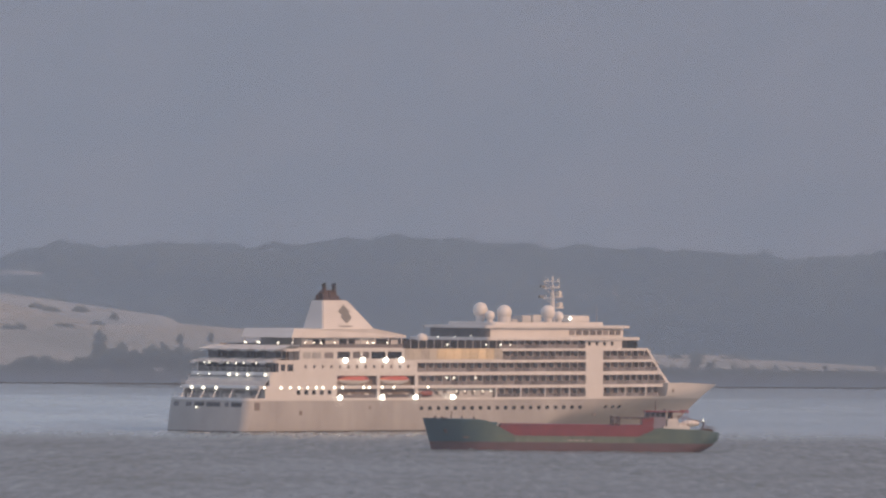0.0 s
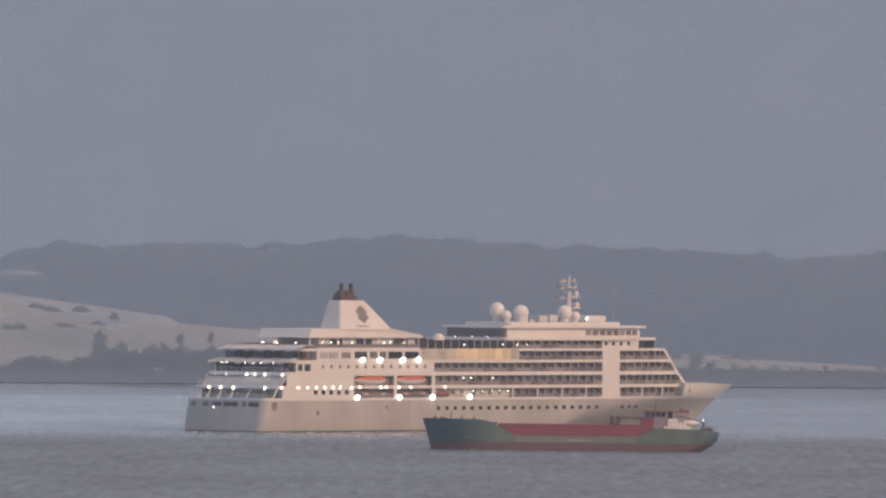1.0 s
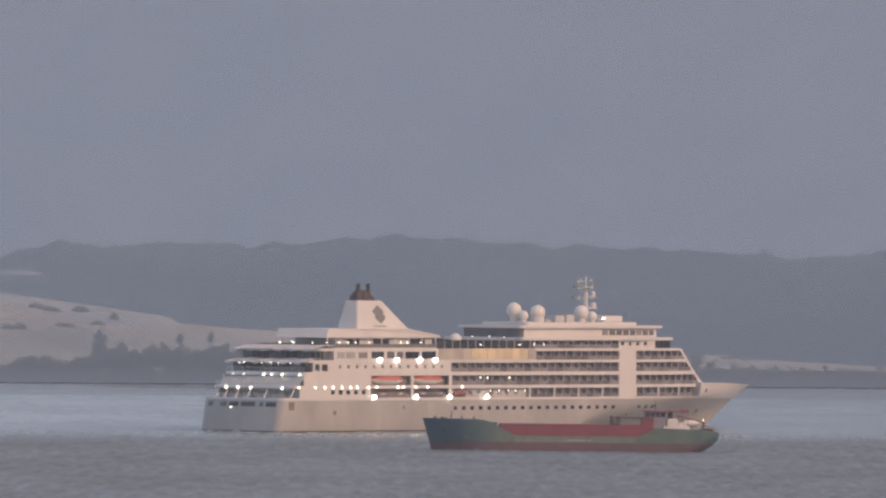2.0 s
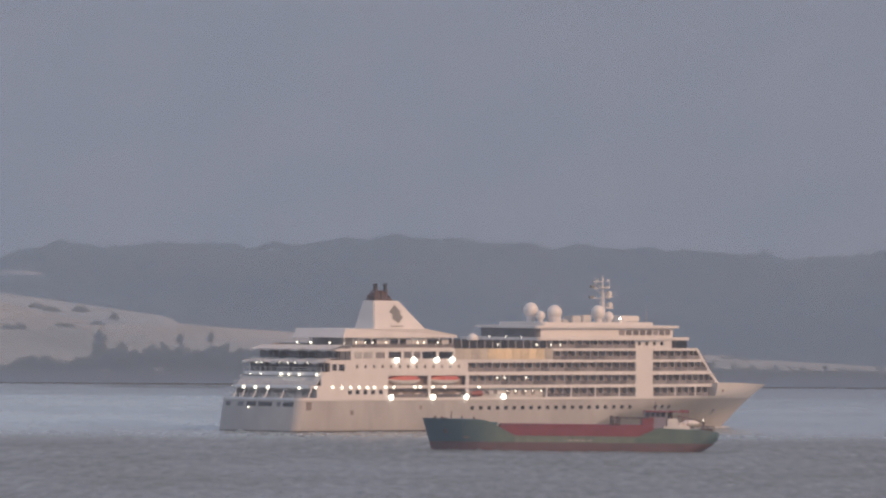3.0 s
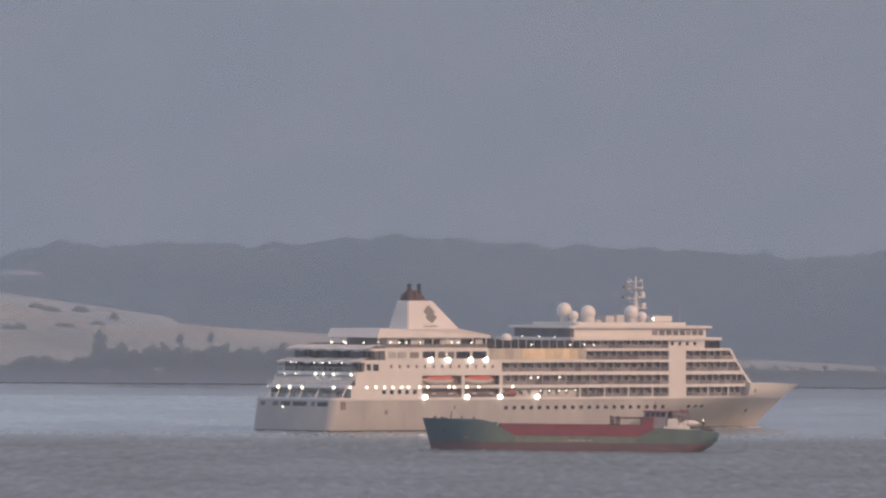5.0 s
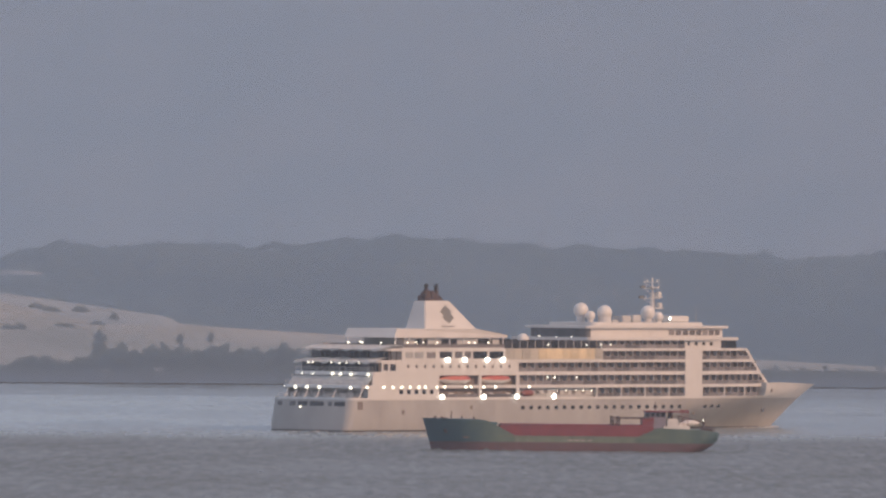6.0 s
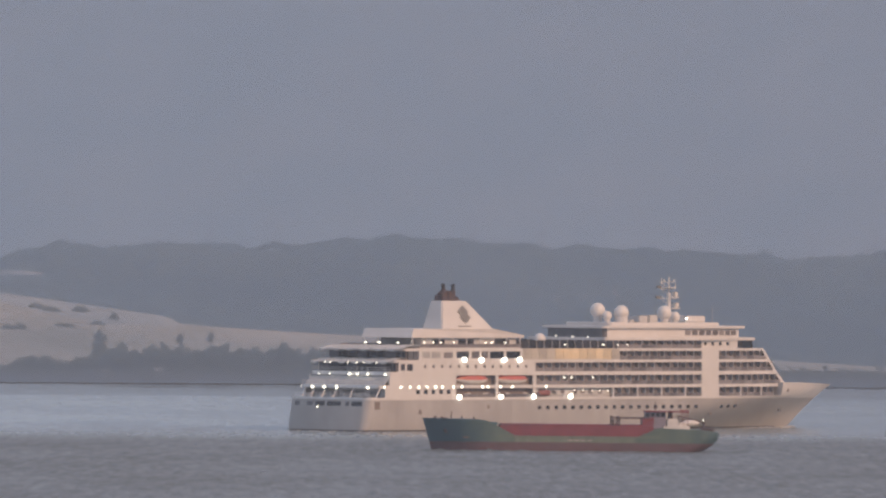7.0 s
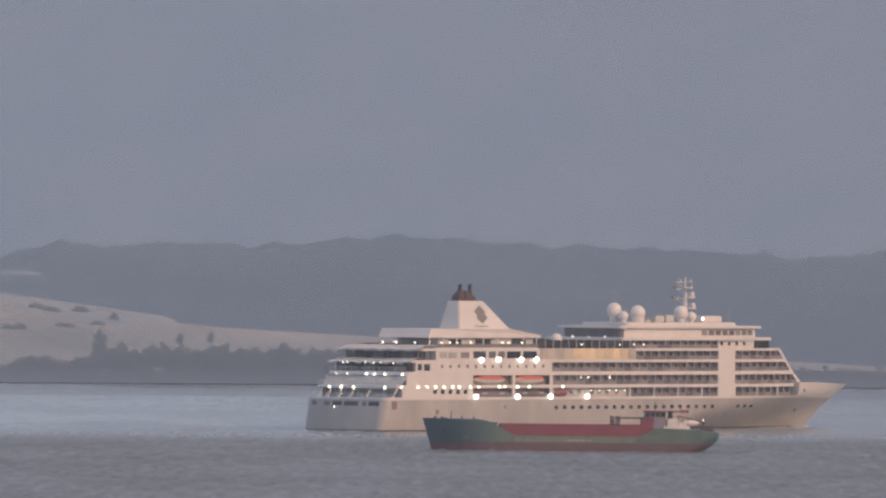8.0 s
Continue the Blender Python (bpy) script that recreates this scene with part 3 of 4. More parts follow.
DECKS = [  # z of the slab's underside and top, aft end, front end
    (10.95, 11.75, 4.6, 183.0), (14.2, 15.15, 8.6, 178.5), (17.45, 18.15, 10.4, 174.5), (20.4, 21.05, 14.4, 170.0), (23.1, 23.85, 97.0, 166.5)]
CORE_AFT = [14, 9.5, 20, 27, 101]
ROWS = [(8.5, 10.95), (11.75, 14.2), (15.15, 17.45), (18.15, 20.4), (21.05, 23.1)]


def build_decks():
    for i, (z0, z1, xa, xf) in enumerate(DECKS):
        part("deck", prism(bmesh.new(), plan(xa, xf), z0, z1), WHITE, SHIP)
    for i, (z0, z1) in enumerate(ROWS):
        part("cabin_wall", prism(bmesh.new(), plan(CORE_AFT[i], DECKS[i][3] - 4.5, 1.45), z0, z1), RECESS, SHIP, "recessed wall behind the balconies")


def wall_panel(x0, x1, z0, z1, holes=(), side=-1, depth=0.35, y=None):
    """A flat white wall strip with real openings; holes as (x0, x1, z0, z1)."""
    bm = bmesh.new()
    xs = sorted({x0, x1, *[h[0] for h in holes], *[h[1] for h in holes]})
    zs = sorted({z0, z1, *[h[2] for h in holes], *[h[3] for h in holes]})
    for a, b in zip(xs, xs[1:]):
        for c, d in zip(zs, zs[1:]):
            mx, mz = (a + b) / 2, (c + d) / 2
            if any(h[0] < mx < h[1] and h[2] < mz < h[3] for h in holes):
                continue
            w = BEAM - 0.03 if y is None else y
            ya, yb = side * (w - depth), side * w
            box(bm, a, b, min(ya, yb), max(ya, yb), c, d)
    bmesh.ops.remove_doubles(bm, verts=bm.verts, dist=0.001)
    return bm


def glazed(wall, holes, side, y=BEAM - 0.03, pale=1.1):
    """A recessed dark pane in every opening of a wall."""
    for a, b, c, d in holes:
        yy = side * (y - 0.24)
        part("pane", boxed(a + 0.002, b - 0.002, yy - 0.04, yy + 0.04, c + 0.002, d - 0.002), GLASS if b - a > pale else CABIN, wall)


def stern_rails():
    """White pipe rails along the after deck edges."""
    for z, x, w in ((8.6, 1.0, 11.6), (11.75, 5.0, 12.6), (15.15, 9.0, 12.6)):
        bm = bmesh.new()
        for h in (0.55, 1.05):
            tube(bm, (x, -w, z + h), (x, w, z + h), 0.05, seg=6)
        for i in range(15):
            y = -w + 2 * w * i / 14
            tube(bm, (x, y, z - 0.05), (x, y, z + 1.05), 0.05, seg=6)
        part("stern_rail", bm, WHITE, SHIP)
    # whiter strips added over the deck edges so that they look lit
    for z0, z1, x, w in ((8.15, 8.66, 0.06, 10.9), (11.0, 11.78, 4.5, 12.0), (14.3, 15.18, 8.5, 12.0)):
        part("deck_edge", boxed(x, x + 0.09, -w, w, z0, z1, bevel=0.03), CLOTH, SHIP, "white deck edge strip, brightened as if lit")


def build_walls():
    for s in (-1, 1):
        # aft quarter: solid sides with windows
        w5 = [(19.0 + i * 3.1, 20.6 + i * 3.1, 9.5, 10.6) for i in range(5)]
        glazed(part("side_wall", wall_panel(6.5, 35.2, 8.5, 10.95, w5, s), WHITE, SHIP), w5, s)
        part("side_wall", wall_panel(8.2, 35.2, 11.75, 14.2, (), s), WHITE, SHIP)
        w7 = [(12.6, 14.4, 15.5, 17.1), (15.2, 17.6, 15.4, 17.1)] + [(22 + i * 3.45, 23.0 + i * 3.45, 16.1, 16.9) for i in range(13)]
        glazed(part("side_wall", wall_panel(11.8, 67.6, 15.15, 17.45, w7, s), WHITE, SHIP), w7, s)
        w8 = [(30.0, 33.6, 18.6, 20.1), (35.2, 40.4, 18.6, 20.3), (41.4, 44.6, 18.6, 20.3), (45.4, 48.2, 18.6, 20.3), (48.9, 54.7, 18.5, 20.3), (55.6, 61.4, 18.5, 20.3)]
        for a, b in ((21.4, 24.4), (25.0, 28.6)):
            part("deck_screen", boxed(a, b, s * (BEAM + 0.02) - 0.05, s * (BEAM + 0.02) + 0.05, 18.6, 20.2, bevel=0.03), SCREEN, SHIP)
        glazed(part("side_wall", wall_panel(20.0, 62.0, 18.15, 20.4, w8, s), WHITE, SHIP), w8, s, pale=3.7)
        part("side_wall", wall_panel(62.0, 102.6, 18.15, 20.4, (), s), WHITE, SHIP)
        # piers and the tall stair column
        part("side_wall", wall_panel(66.8, 68.0, 8.5, 14.2, (), s), WHITE, SHIP)
        part("side_wall", wall_panel(51.4, 52.5, 8.5, 14.2, (), s), WHITE, SHIP)
        for z0, z1 in ROWS[:4]:
            part("stair_column", wall_panel(137.8, 145.0, z0, z1, (), s), WHITE, SHIP)
        w9 = [(139.6 + i * 3.2, 140.8 + i * 3.2, 21.8, 22.7) for i in range(4)]
        glazed(part("stair_column", wall_panel(137.8, 154.0, 21.05, 23.1, w9, s, y=12.4), WHITE, SHIP), w9, s, 12.4)
        for i in range(12):
            x, lit = 62.3 + i * 3.36, 4 <= i < 11
            part("lounge_screen", boxed(x, x + 3.3, s * (BEAM + 0.06) - 0.05, s * (BEAM + 0.06) + 0.05, 18.3, 21.02, bevel=0.04), CREAM if lit else BEIGE, SHIP, "warm cream lounge screen with an added glow" if lit else "dull beige lounge screen")


def balcony_rows():
    """Doors, partitions and glass rails, cabin by cabin."""
    door = part("balcony_door", boxed(-1.5, 1.5, -0.06, 0.06, 0.05, 2.15, bevel=0.03), CABIN, SHIP)
    leaf = part("partition", boxed(-0.05, 0.05, -0.6, 0.6, 0, 2.45), SMOKE, SHIP, "smoke grey balcony divider")
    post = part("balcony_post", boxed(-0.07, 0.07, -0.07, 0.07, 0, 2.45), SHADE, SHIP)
    pier = part("balcony_pier", boxed(-0.22, 0.22, -0.2, 0.2, 0, 2.45), WHITE, SHIP)
    rail = part("rail_panel", boxed(-1.58, 1.58, -0.03, 0.03, 0, 1.0), RAIL, SHIP, "dark tinted glass rail")
    spans = [(0, 100.4, 137.6, 3.4), (1, 68.2, 137.6, 3.3), (2, 67.8, 137.6, 3.3), (3, 102.9, 137.6, 3.3), (4, 102.4, 137.6, 3.3),
             (0, 145.2, 173.5, 3.5), (1, 145.2, 177.6, 3.3), (2, 145.2, 173, 3.3), (3, 145.2, 169, 3.3)]
    for row, a, b, pitch in spans:
        z = ROWS[row][0]
        n = max(1, round((b - a) / pitch))
        step = (b - a) / n
        for s in (-1, 1):
            for i in range(n + 1):
                x = a + i * step
                again(leaf, pose(x, s * (half(x) - 0.82), z))
                again(pier if row == 0 and i % 3 == 0 else post, pose(x, s * (half(x) - 0.2), z))
                if i < n:
                    xm = x + step / 2
                    tilt = math.degrees(math.atan((half(xm + 1) - half(xm - 1)) / 2)) * s
                    k = step / 3.3
                    again(door, pose(xm, s * (half(xm) - 1.38), z, 0, 0, tilt) @ Matrix.Diagonal((k, 1, 1, 1)))
                    again(rail, pose(xm, s * (half(xm) - 0.12), z, 0, 0, tilt) @ Matrix.Diagonal((k, 1, 1, 1)))
    for o in (door, leaf, post, pier, rail):
        bpy.data.objects.remove(o)
    # open promenade abaft the lowest cabins: pale wall, windows, red boat under a slanting davit
    for s in (-1, 1):
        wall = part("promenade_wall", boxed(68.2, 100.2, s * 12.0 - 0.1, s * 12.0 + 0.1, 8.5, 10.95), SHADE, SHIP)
        for x in (77.0, 80.4, 85.6, 88.8, 92.0, 96.0):
            part("pane", boxed(x - 0.8, x + 0.8, s * 12.12 - 0.04, s * 12.12 + 0.04, 9.2, 10.5, bevel=0.03), CABIN, wall)
        rings = [[(x, s * 12.7 + w * math.cos(q), 9.6 + w * 1.05 * math.sin(q)) for q in [j * math.pi / 5 for j in range(10)]]
                 for x, w in ((69.6, 0.2), (70.0, 0.55), (71.0, 0.72), (73.4, 0.72), (74.2, 0.5), (74.6, 0.15))]
        part("rescue_boat", loft(bmesh.new(), rings), DULLRED, SHIP, "small dull red rescue boat", True)
        bm = tube(bmesh.new(), (75.2, s * 12.8, 10.7), (79.6, s * 12.8, 9.2), 0.12)
        tube(bm, (79.6, s * 12.8, 8.5), (79.6, s * 12.8, 9.3), 0.14)
        tube(bm, (82.6, s * 12.8, 8.5), (83.8, s * 12.8, 10.4), 0.10)
        part("davit", bm, WHITE, SHIP)
        rail = part("promenade_rail", boxed(69.0, 100.2, s * 13.1 - 0.03, s * 13.1 + 0.03, 9.42, 9.5), WHITE, SHIP)
        for i in range(16):
            part("stanchion", boxed(69.4 + 2.04 * i, 69.5 + 2.04 * i, s * 13.1 - 0.04, s * 13.1 + 0.04, 8.5, 9.42), WHITE, rail)
        # blue-grey glass wing at the front of the topmost cabin deck
        for i in range(3):
            x = 155.6 + 2.6 * i
            part("wing_glass", boxed(x - 1.25, x + 1.25, s * (half(x) - 0.5) - 0.05, s * (half(x) - 0.5) + 0.05, 21.06, 23.09, bevel=0.04), GLASS, SHIP)


def portholes():
    bm = boxed(-0.72, 0.72, -0.08, 0.08, -0.46, 0.46, bevel=0.07)
    first = part("porthole", bm, GLASS, SHIP)

    def breadth(x, z):
        ring = [p for p in hull_ring(z) if p[1] > 0][8:]
        return float(np.interp(x, [p[0] for p in ring], [p[1] for p in ring]))

    for x in [69.5 + i * 3.47 for i in range(20)] + [147.6, 151.1, 154.6]:
        y = breadth(x, 5.9)
        turn = math.degrees(math.atan(breadth(x + 1, 5.9) - y))
        lean = math.degrees(math.atan(breadth(x, 6.4) - breadth(x, 5.4)))
        for s in (-1, 1):
            again(first, pose(x, s * (y + 0.02), 5.9, -s * lean, 0, s * turn))
    bpy.data.objects.remove(first)


def stern_details():
    # dark mooring openings across the transom, framed
    for a, b in ((-11.0, -7.6), (-6.8, -5.6), (-4.1, 0.4), (1.2, 4.2), (5.1, 7.0), (9.3, 10.9)):
        o = part("mooring_opening", boxed(-0.12, 0.05, a, b, -0.55, 0.55, bevel=0.05), GLASS if b - a > 2.5 else LOUNGE, SHIP)
        o.matrix_basis = pose(-0.05, 0, 7.0, 0, 12.4, 0)
    for s in (-1, 1):
        part("mooring_opening", boxed(2.2, 4.4, s * (BEAM + 0.02) - 0.06, s * (BEAM + 0.02) + 0.06, 5.6, 7.6, bevel=0.05), RECESS, SHIP)
    # slanting white posts under the after deck
    for y in (-12.7, -4.1, 1.2, 5.0, 8.6, 11.4):
        bm = tube(bmesh.new(), (3.3, y, 8.5), (5.2, y + 0.1, 11.0), 0.2)
        part("stern_post", bm, WHITE, SHIP)
    part("stern_wall", boxed(9.0, 9.3, -11.5, 11.5, 8.5, 10.95), CLOTH, SHIP)
    for y in (-9.6, -6.4, -1.6, 2.6, 6.2, 9.8):
        bm = tube(bmesh.new(), (5.6, y, 8.5), (5.6, y, 9.2), 0.08, seg=6)
        tube(bm, (5.6, y, 9.2), (5.6, y, 9.26), 0.55, seg=12)
        for dx in (-0.9, 0.9):
            box(bm, 5.35 + dx, 5.85 + dx, y - 0.25, y + 0.25, 8.9, 8.98)
            box(bm, 5.35 + dx * 1.25, 5.43 + dx * 1.25, y - 0.25, y + 0.25, 8.5, 9.5)
        part("terrace_table", bm, BOATWHITE, SHIP, "pale terrace table with two chairs")
    for y in (-8, -3, 1.2, 5.4, 9.4):
        part("stern_window", boxed(8.85, 8.99, y - 1.6, y + 1.6, 8.8, 10.3, bevel=0.05), SCREEN, SHIP)
    # leaning glass screen of the restaurant deck
    bm = bmesh.new()
    loft(bm, [[(6.3, -12.9, 11.75), (8.9, -12.9, 14.2), (9.3, -12.9, 14.2), (6.7, -12.9, 11.75)], [(6.3, 12.9, 11.75), (8.9, 12.9, 14.2), (9.3, 12.9, 14.2), (6.7, 12.9, 11.75)]])
    part("stern_screen", bm, SCREEN, SHIP, "leaning grey glass screen")
    # terraces: dark backs and panels in place of awning shade, awnings with a wavy fringe
    for x, z0, z1 in ((11.5, 15.15, 17.45), (15.4, 18.15, 20.4)):
        back = part("terrace_wall", boxed(x, x + 0.3, -12.6, 12.6, z0, z1), RECESS, SHIP)
        for i in range(8):
            y = -11.0 + i * 3.14
            part("pane", boxed(x - 0.12, x - 0.01, y - 1.48, y + 1.48, z0 + 0.1, z1 - 0.1, bevel=0.04), LOUNGE if i % 3 == 1 else GLASS, back)
    # dark side panels stand for the shade inside the open terrace
    for s in (-1, 1):
        for x in (15.9, 18.2):
            part("terrace_glass", boxed(x, x + 2.1, s * 12.9 - 0.06, s * 12.9 + 0.06, 18.2, 20.35, bevel=0.04), LOUNGE, SHIP)
    for xa, xb, z in ((9.8, 19.5, 18.1), (13.2, 27.5, 21.3)):
        bm = bmesh.new()
        n = 56
        rows = []
        for j, (x, dz) in enumerate(((xa - 1.3, -0.75), (xa - 1.3, -0.45), (xa + 3.4, 0.45), (xb, 0.5))):
            ring = []
            for i in range(n + 1):
                y = -12.9 + 25.8 * i / n
                wave = (0.3 * math.cos(i * 0.64) if j == 0 else 0.10 * math.sin(i * 0.45))
                ring.append((x, y, z + dz + wave))
            rows.append(ring)
        loft(bm, rows, close=False, caps=False)
        bmesh.ops.solidify(bm, geom=bm.faces[:], thickness=0.08)
        part("awning", bm, CLOTH, SHIP, "pale cloth awning with a wavy fringe")
        for y in (-12.4, -7, -2.3, 2.3, 7, 12.4):
            part("awning_post", tube(bmesh.new(), (xa + 0.6, y, z - 2.9), (xa + 0.6, y, z + 0.1), 0.05), GREY, SHIP)


def front_fairings():
    """Sloping white side plates that close the balconies towards the bow."""
    for s in (-1, 1):
        bm = bmesh.new()
        inner = [(11.75, 178.6), (14.6, 174.4), (17.8, 170.2), (21.05, 166.2)]
        outer = [(11.75, 180.6), (14.6, 175.8), (17.8, 171.6), (21.05, 167.6)]
        rings = []
        for (z, a), (_, b) in zip(inner, outer):
            rings.append([(a, s * (half(a) - 0.1), z), (b, s * (half(b) - 0.1), z), (b, s * (half(b) - 0.4), z), (a, s * (half(a) - 0.4), z)])
        part("fairing", loft(bm, rings), WHITE, SHIP)
    # grey glass windscreen round the pool deck
    for i in range(12):
        x = 63.6 + i * 3.2
        for s in (-1, 1):
            part("windscreen", boxed(x - 1.52, x + 1.52, s * 12.9 - 0.05, s * 12.9 + 0.05, 21.05, 23.15, bevel=0.03), GLASS, SHIP)
            part("screen_post", boxed(x + 1.54, x + 1.66, s * 12.9 - 0.09, s * 12.9 + 0.09, 21.05, 23.25), WHITE, SHIP)
    # dark after windows of the pool deck
    for i in range(7):
        y = -10.2 + i * 3.4
        part("pool_window", boxed(100.82, 100.98, y - 1.5, y + 1.5, 21.2, 23.0, bevel=0.05), LOUNGE, SHIP)


def lifeboat(x, label):
    for s in (-1, 1):
        rings, top = [], []
        n = 13
        for i in range(n):
            u = i / (n - 1) * 2 - 1
            w = 1.9 * max(0.06, 1 - abs(u) ** 3.2)
            k = 0.45 * abs(u) ** 2
            rings.append([(x + u * 6.8, s * 11.6 + w * math.cos(a), 13.0 + k * 0.6 + (1.2 - k * 0.3) * math.sin(a) * max(0.2, 1 - abs(u) ** 4)) for a in [math.pi + j * math.pi / 8 for j in range(9)]])
            top.append([(x + u * 6.7, s * 11.6 + w * 0.96 * math.cos(a), 13.04 + k * 0.6 + (1.55 if abs(u) < 0.75 else 1.05) * math.sin(a) * max(0.1, 1 - abs(u) ** 4)) for a in [j * math.pi / 8 for j in range(9)]])
        low = part("lifeboat", loft(bmesh.new(), rings), BOATWHITE, SHIP, label, True)
        part("canopy", loft(bmesh.new(), top), ORANGE, low, "orange lifeboat canopy", True)
        for dx in (-4.2, 4.2):
            bm = tube(bmesh.new(), (x + dx, s * 10.2, 14.6), (x + dx, s * 12.6, 14.6), 0.16)
            tube(bm, (x + dx, s * 12.0, 14.6), (x + dx, s * 11.8, 13.0), 0.06)
            part("davit", bm, GREY, SHIP)
        part("promenade_rail", boxed(x - 7.6, x + 7.4, s * 13.1 - 0.04, s * 13.1 + 0.04, 8.5, 9.5), RAIL, SHIP)
        for dx, r in ((-5.6, 0.9), (-2.2, 1.1), (1.4, 0.8), (4.8, 1.1)):
            bm = bmesh.new()
            bmesh.ops.create_uvsphere(bm, u_segments=12, v_segments=8, radius=r, matrix=Matrix.Translation((x + dx, s * 12.4, 8.9)) @ Matrix.Diagonal((1.3, 0.6, 0.8, 1)))
            part("raft_canister", bm, RECESS if r < 1 else BOATWHITE, SHIP, smooth=True)
        for dx in (-5.5, -1.8, 1.8, 5.5):
            part("promenade_window", boxed(x + dx - 1.1, x + dx + 1.1, s * 11.56 - 0.06, s * 11.56 + 0.06, 8.9, 10.6, bevel=0.05), CABIN, SHIP)


def upper_works():
    # after house and open deck under it
    bm = bmesh.new()
    loft(bm, [[(23.0, s * 8.2, 23.75), (24.2, s * 8.0, 26.0), (57, s * 8.0, 26.0), (70, s * 7.6, 24.4), (70, s * 7.6, 23.75)] for s in (-1, 1)])
    part("funnel_deck", bm, WHITE, SHIP, "white house with a sloping forward end")
    part("deck", prism(bmesh.new(), plan(20.0, 66.0), 21.05, 21.3), WHITE, SHIP)
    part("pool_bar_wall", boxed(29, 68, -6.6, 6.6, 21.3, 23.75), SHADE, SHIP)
    for s in (-1, 1):
        for x in (24, 29.5, 35, 40.5, 46, 51.5, 57, 62.5, 68):
            part("deck_post", tube(bmesh.new(), (x, s * 7.8, 21.3), (x, s * 7.8, 23.75), 0.16), WHITE, SHIP)
        for x0, x1 in ((33.5, 38.5), (44, 50.5), (59, 65)):
            part("dark_window", boxed(x0, x1, s * 6.63 - 0.05, s * 6.63 + 0.05, 21.7, 23.3, bevel=0.05), GLASS, SHIP)
        part("deck_rail", boxed(20.6, 62.0, s * 13.0 - 0.03, s * 13.0 + 0.03, 21.3, 22.2), RAIL, SHIP)
    # funnel: raked front, sloping back, flat sides
    bm = bmesh.new()
    loft(bm, [[(41.6, -3.4, 25.6), (63.4, -3.4, 25.4), (63.4, 3.4, 25.4), (41.6, 3.4, 25.6)],
              [(43.2, -1.9, 33.1), (53.2, -1.9, 33.1), (53.2, 1.9, 33.1), (43.2, 1.9, 33.1)]])
    bmesh.ops.bevel(bm, geom=bm.edges[:], offset=0.25, segments=3, affect="EDGES")
    funnel = part("funnel", bm, WHITE, SHIP, "pale funnel with a long raked front")
    bm = bmesh.new()
    loft(bm, [[(43.9, -1.6, 33.0), (51.4, -1.6, 33.0), (51.4, 1.4, 33.0), (43.9, 1.4, 33.0)], [(44.1, -1.4, 33.7), (50.8, -1.4, 33.7), (50.8, 1.2, 33.7), (44.1, 1.2, 33.7)]])
    bmesh.ops.bevel(bm, geom=bm.edges[:], offset=0.12, segments=2, affect="EDGES")
    part("funnel_cap", bm, SOOT, funnel, "sooty brown funnel cap")
    bm = bmesh.new()
    loft(bm, [[(a, -1.3, 33.5), (b, -1.3, 33.5), (b, 1.1, 33.5), (a, 1.1, 33.5)] if k == 0 else [(a, -1.0, z), (b, -1.0, z), (b, 0.8, z), (a, 0.8, z)] for k, (a, b, z) in enumerate(((44.1, 49.6, 33.5), (44.0, 49.2, 34.7), (45.2, 48.4, 35.7)))])
    bmesh.ops.bevel(bm, geom=bm.edges[:], offset=0.3, segments=2, affect="EDGES")
    part("uptake_casing", bm, SOOT, funnel, "rounded brown uptake casing")
    for x, y, r, z in ((44.3, 0.7, 0.55, 34.4), (44.6, -0.9, 0.6, 34.6), (46.0, 0.0, 0.7, 36.0), (47.1, -1.0, 0.7, 35.4), (49.6, -0.3, 0.7, 35.6), (50.7, -0.6, 0.5, 34.2)):
        bm = tube(bmesh.new(), (x, y, 33.5), (x, y, z), r, r * 0.88, 12)
        tube(bm, (x, y, z - 0.05), (x, y, z + 0.12), r * 0.98, r * 0.98, 12)
        part("uptake", bm, SOOT, funnel)
    for x, y in ((46.0, 0.0), (49.6, -0.3)):
        bm = tube(bmesh.new(), (x, y, 33.6), (x, y, 37.0), 0.46, 0.46, 12)
        tube(bm, (x, y, 36.9), (x - 0.15, y, 37.2), 0.6, 0.6, 12)
        part("exhaust_pipe", bm, BLACK, funnel)
    for s in (-1, 1):
        bm = bmesh.new()
        for dx, dz, w, h in ((-0.2, 0.75, 2.3, 1.6), (0.4, -0.7, 2.3, 1.6), (0.2, 0.0, 1.5, 2.2)):
            q = [(51.2 + dx, 29.6 + dz - h), (51.2 + dx + w, 29.6 + dz), (51.2 + dx, 29.6 + dz + h), (51.2 + dx - w, 29.6 + dz)]
            ring = lambda d: [(x, s * (3.4 - (z - 25.5) * 1.5 / 7.6 + d), z) for x, z in q]
            loft(bm, [ring(-0.1 + dx * 0.01), ring(0.12 + dx * 0.01)])
        box(bm, 48.4, 53.6, s * 3.2 - 0.14, s * 3.2 + 0.14, 26.5, 26.75)
        part("crest", bm, CREST, funnel, "dark diamond-shaped crest")
    # forward upper house
    part("observation_house", prism(bmesh.new(), plan(101.5, 163.0, 3.4), 23.85, 26.3), WHITE, SHIP)
    part("observation_glass", prism(bmesh.new(), plan(100.9, 112, 3.6), 23.85, 26.2), LOUNGE, SHIP, "dark glass of the upper lounge")
    part("roof", prism(bmesh.new(), plan(99.6, 165.0, 2.6), 26.2, 26.85), WHITE, SHIP, "white overhanging roof")
    part("roof", prism(bmesh.new(), plan(106, 156, 5.6), 26.85, 27.7), WHITE, SHIP)
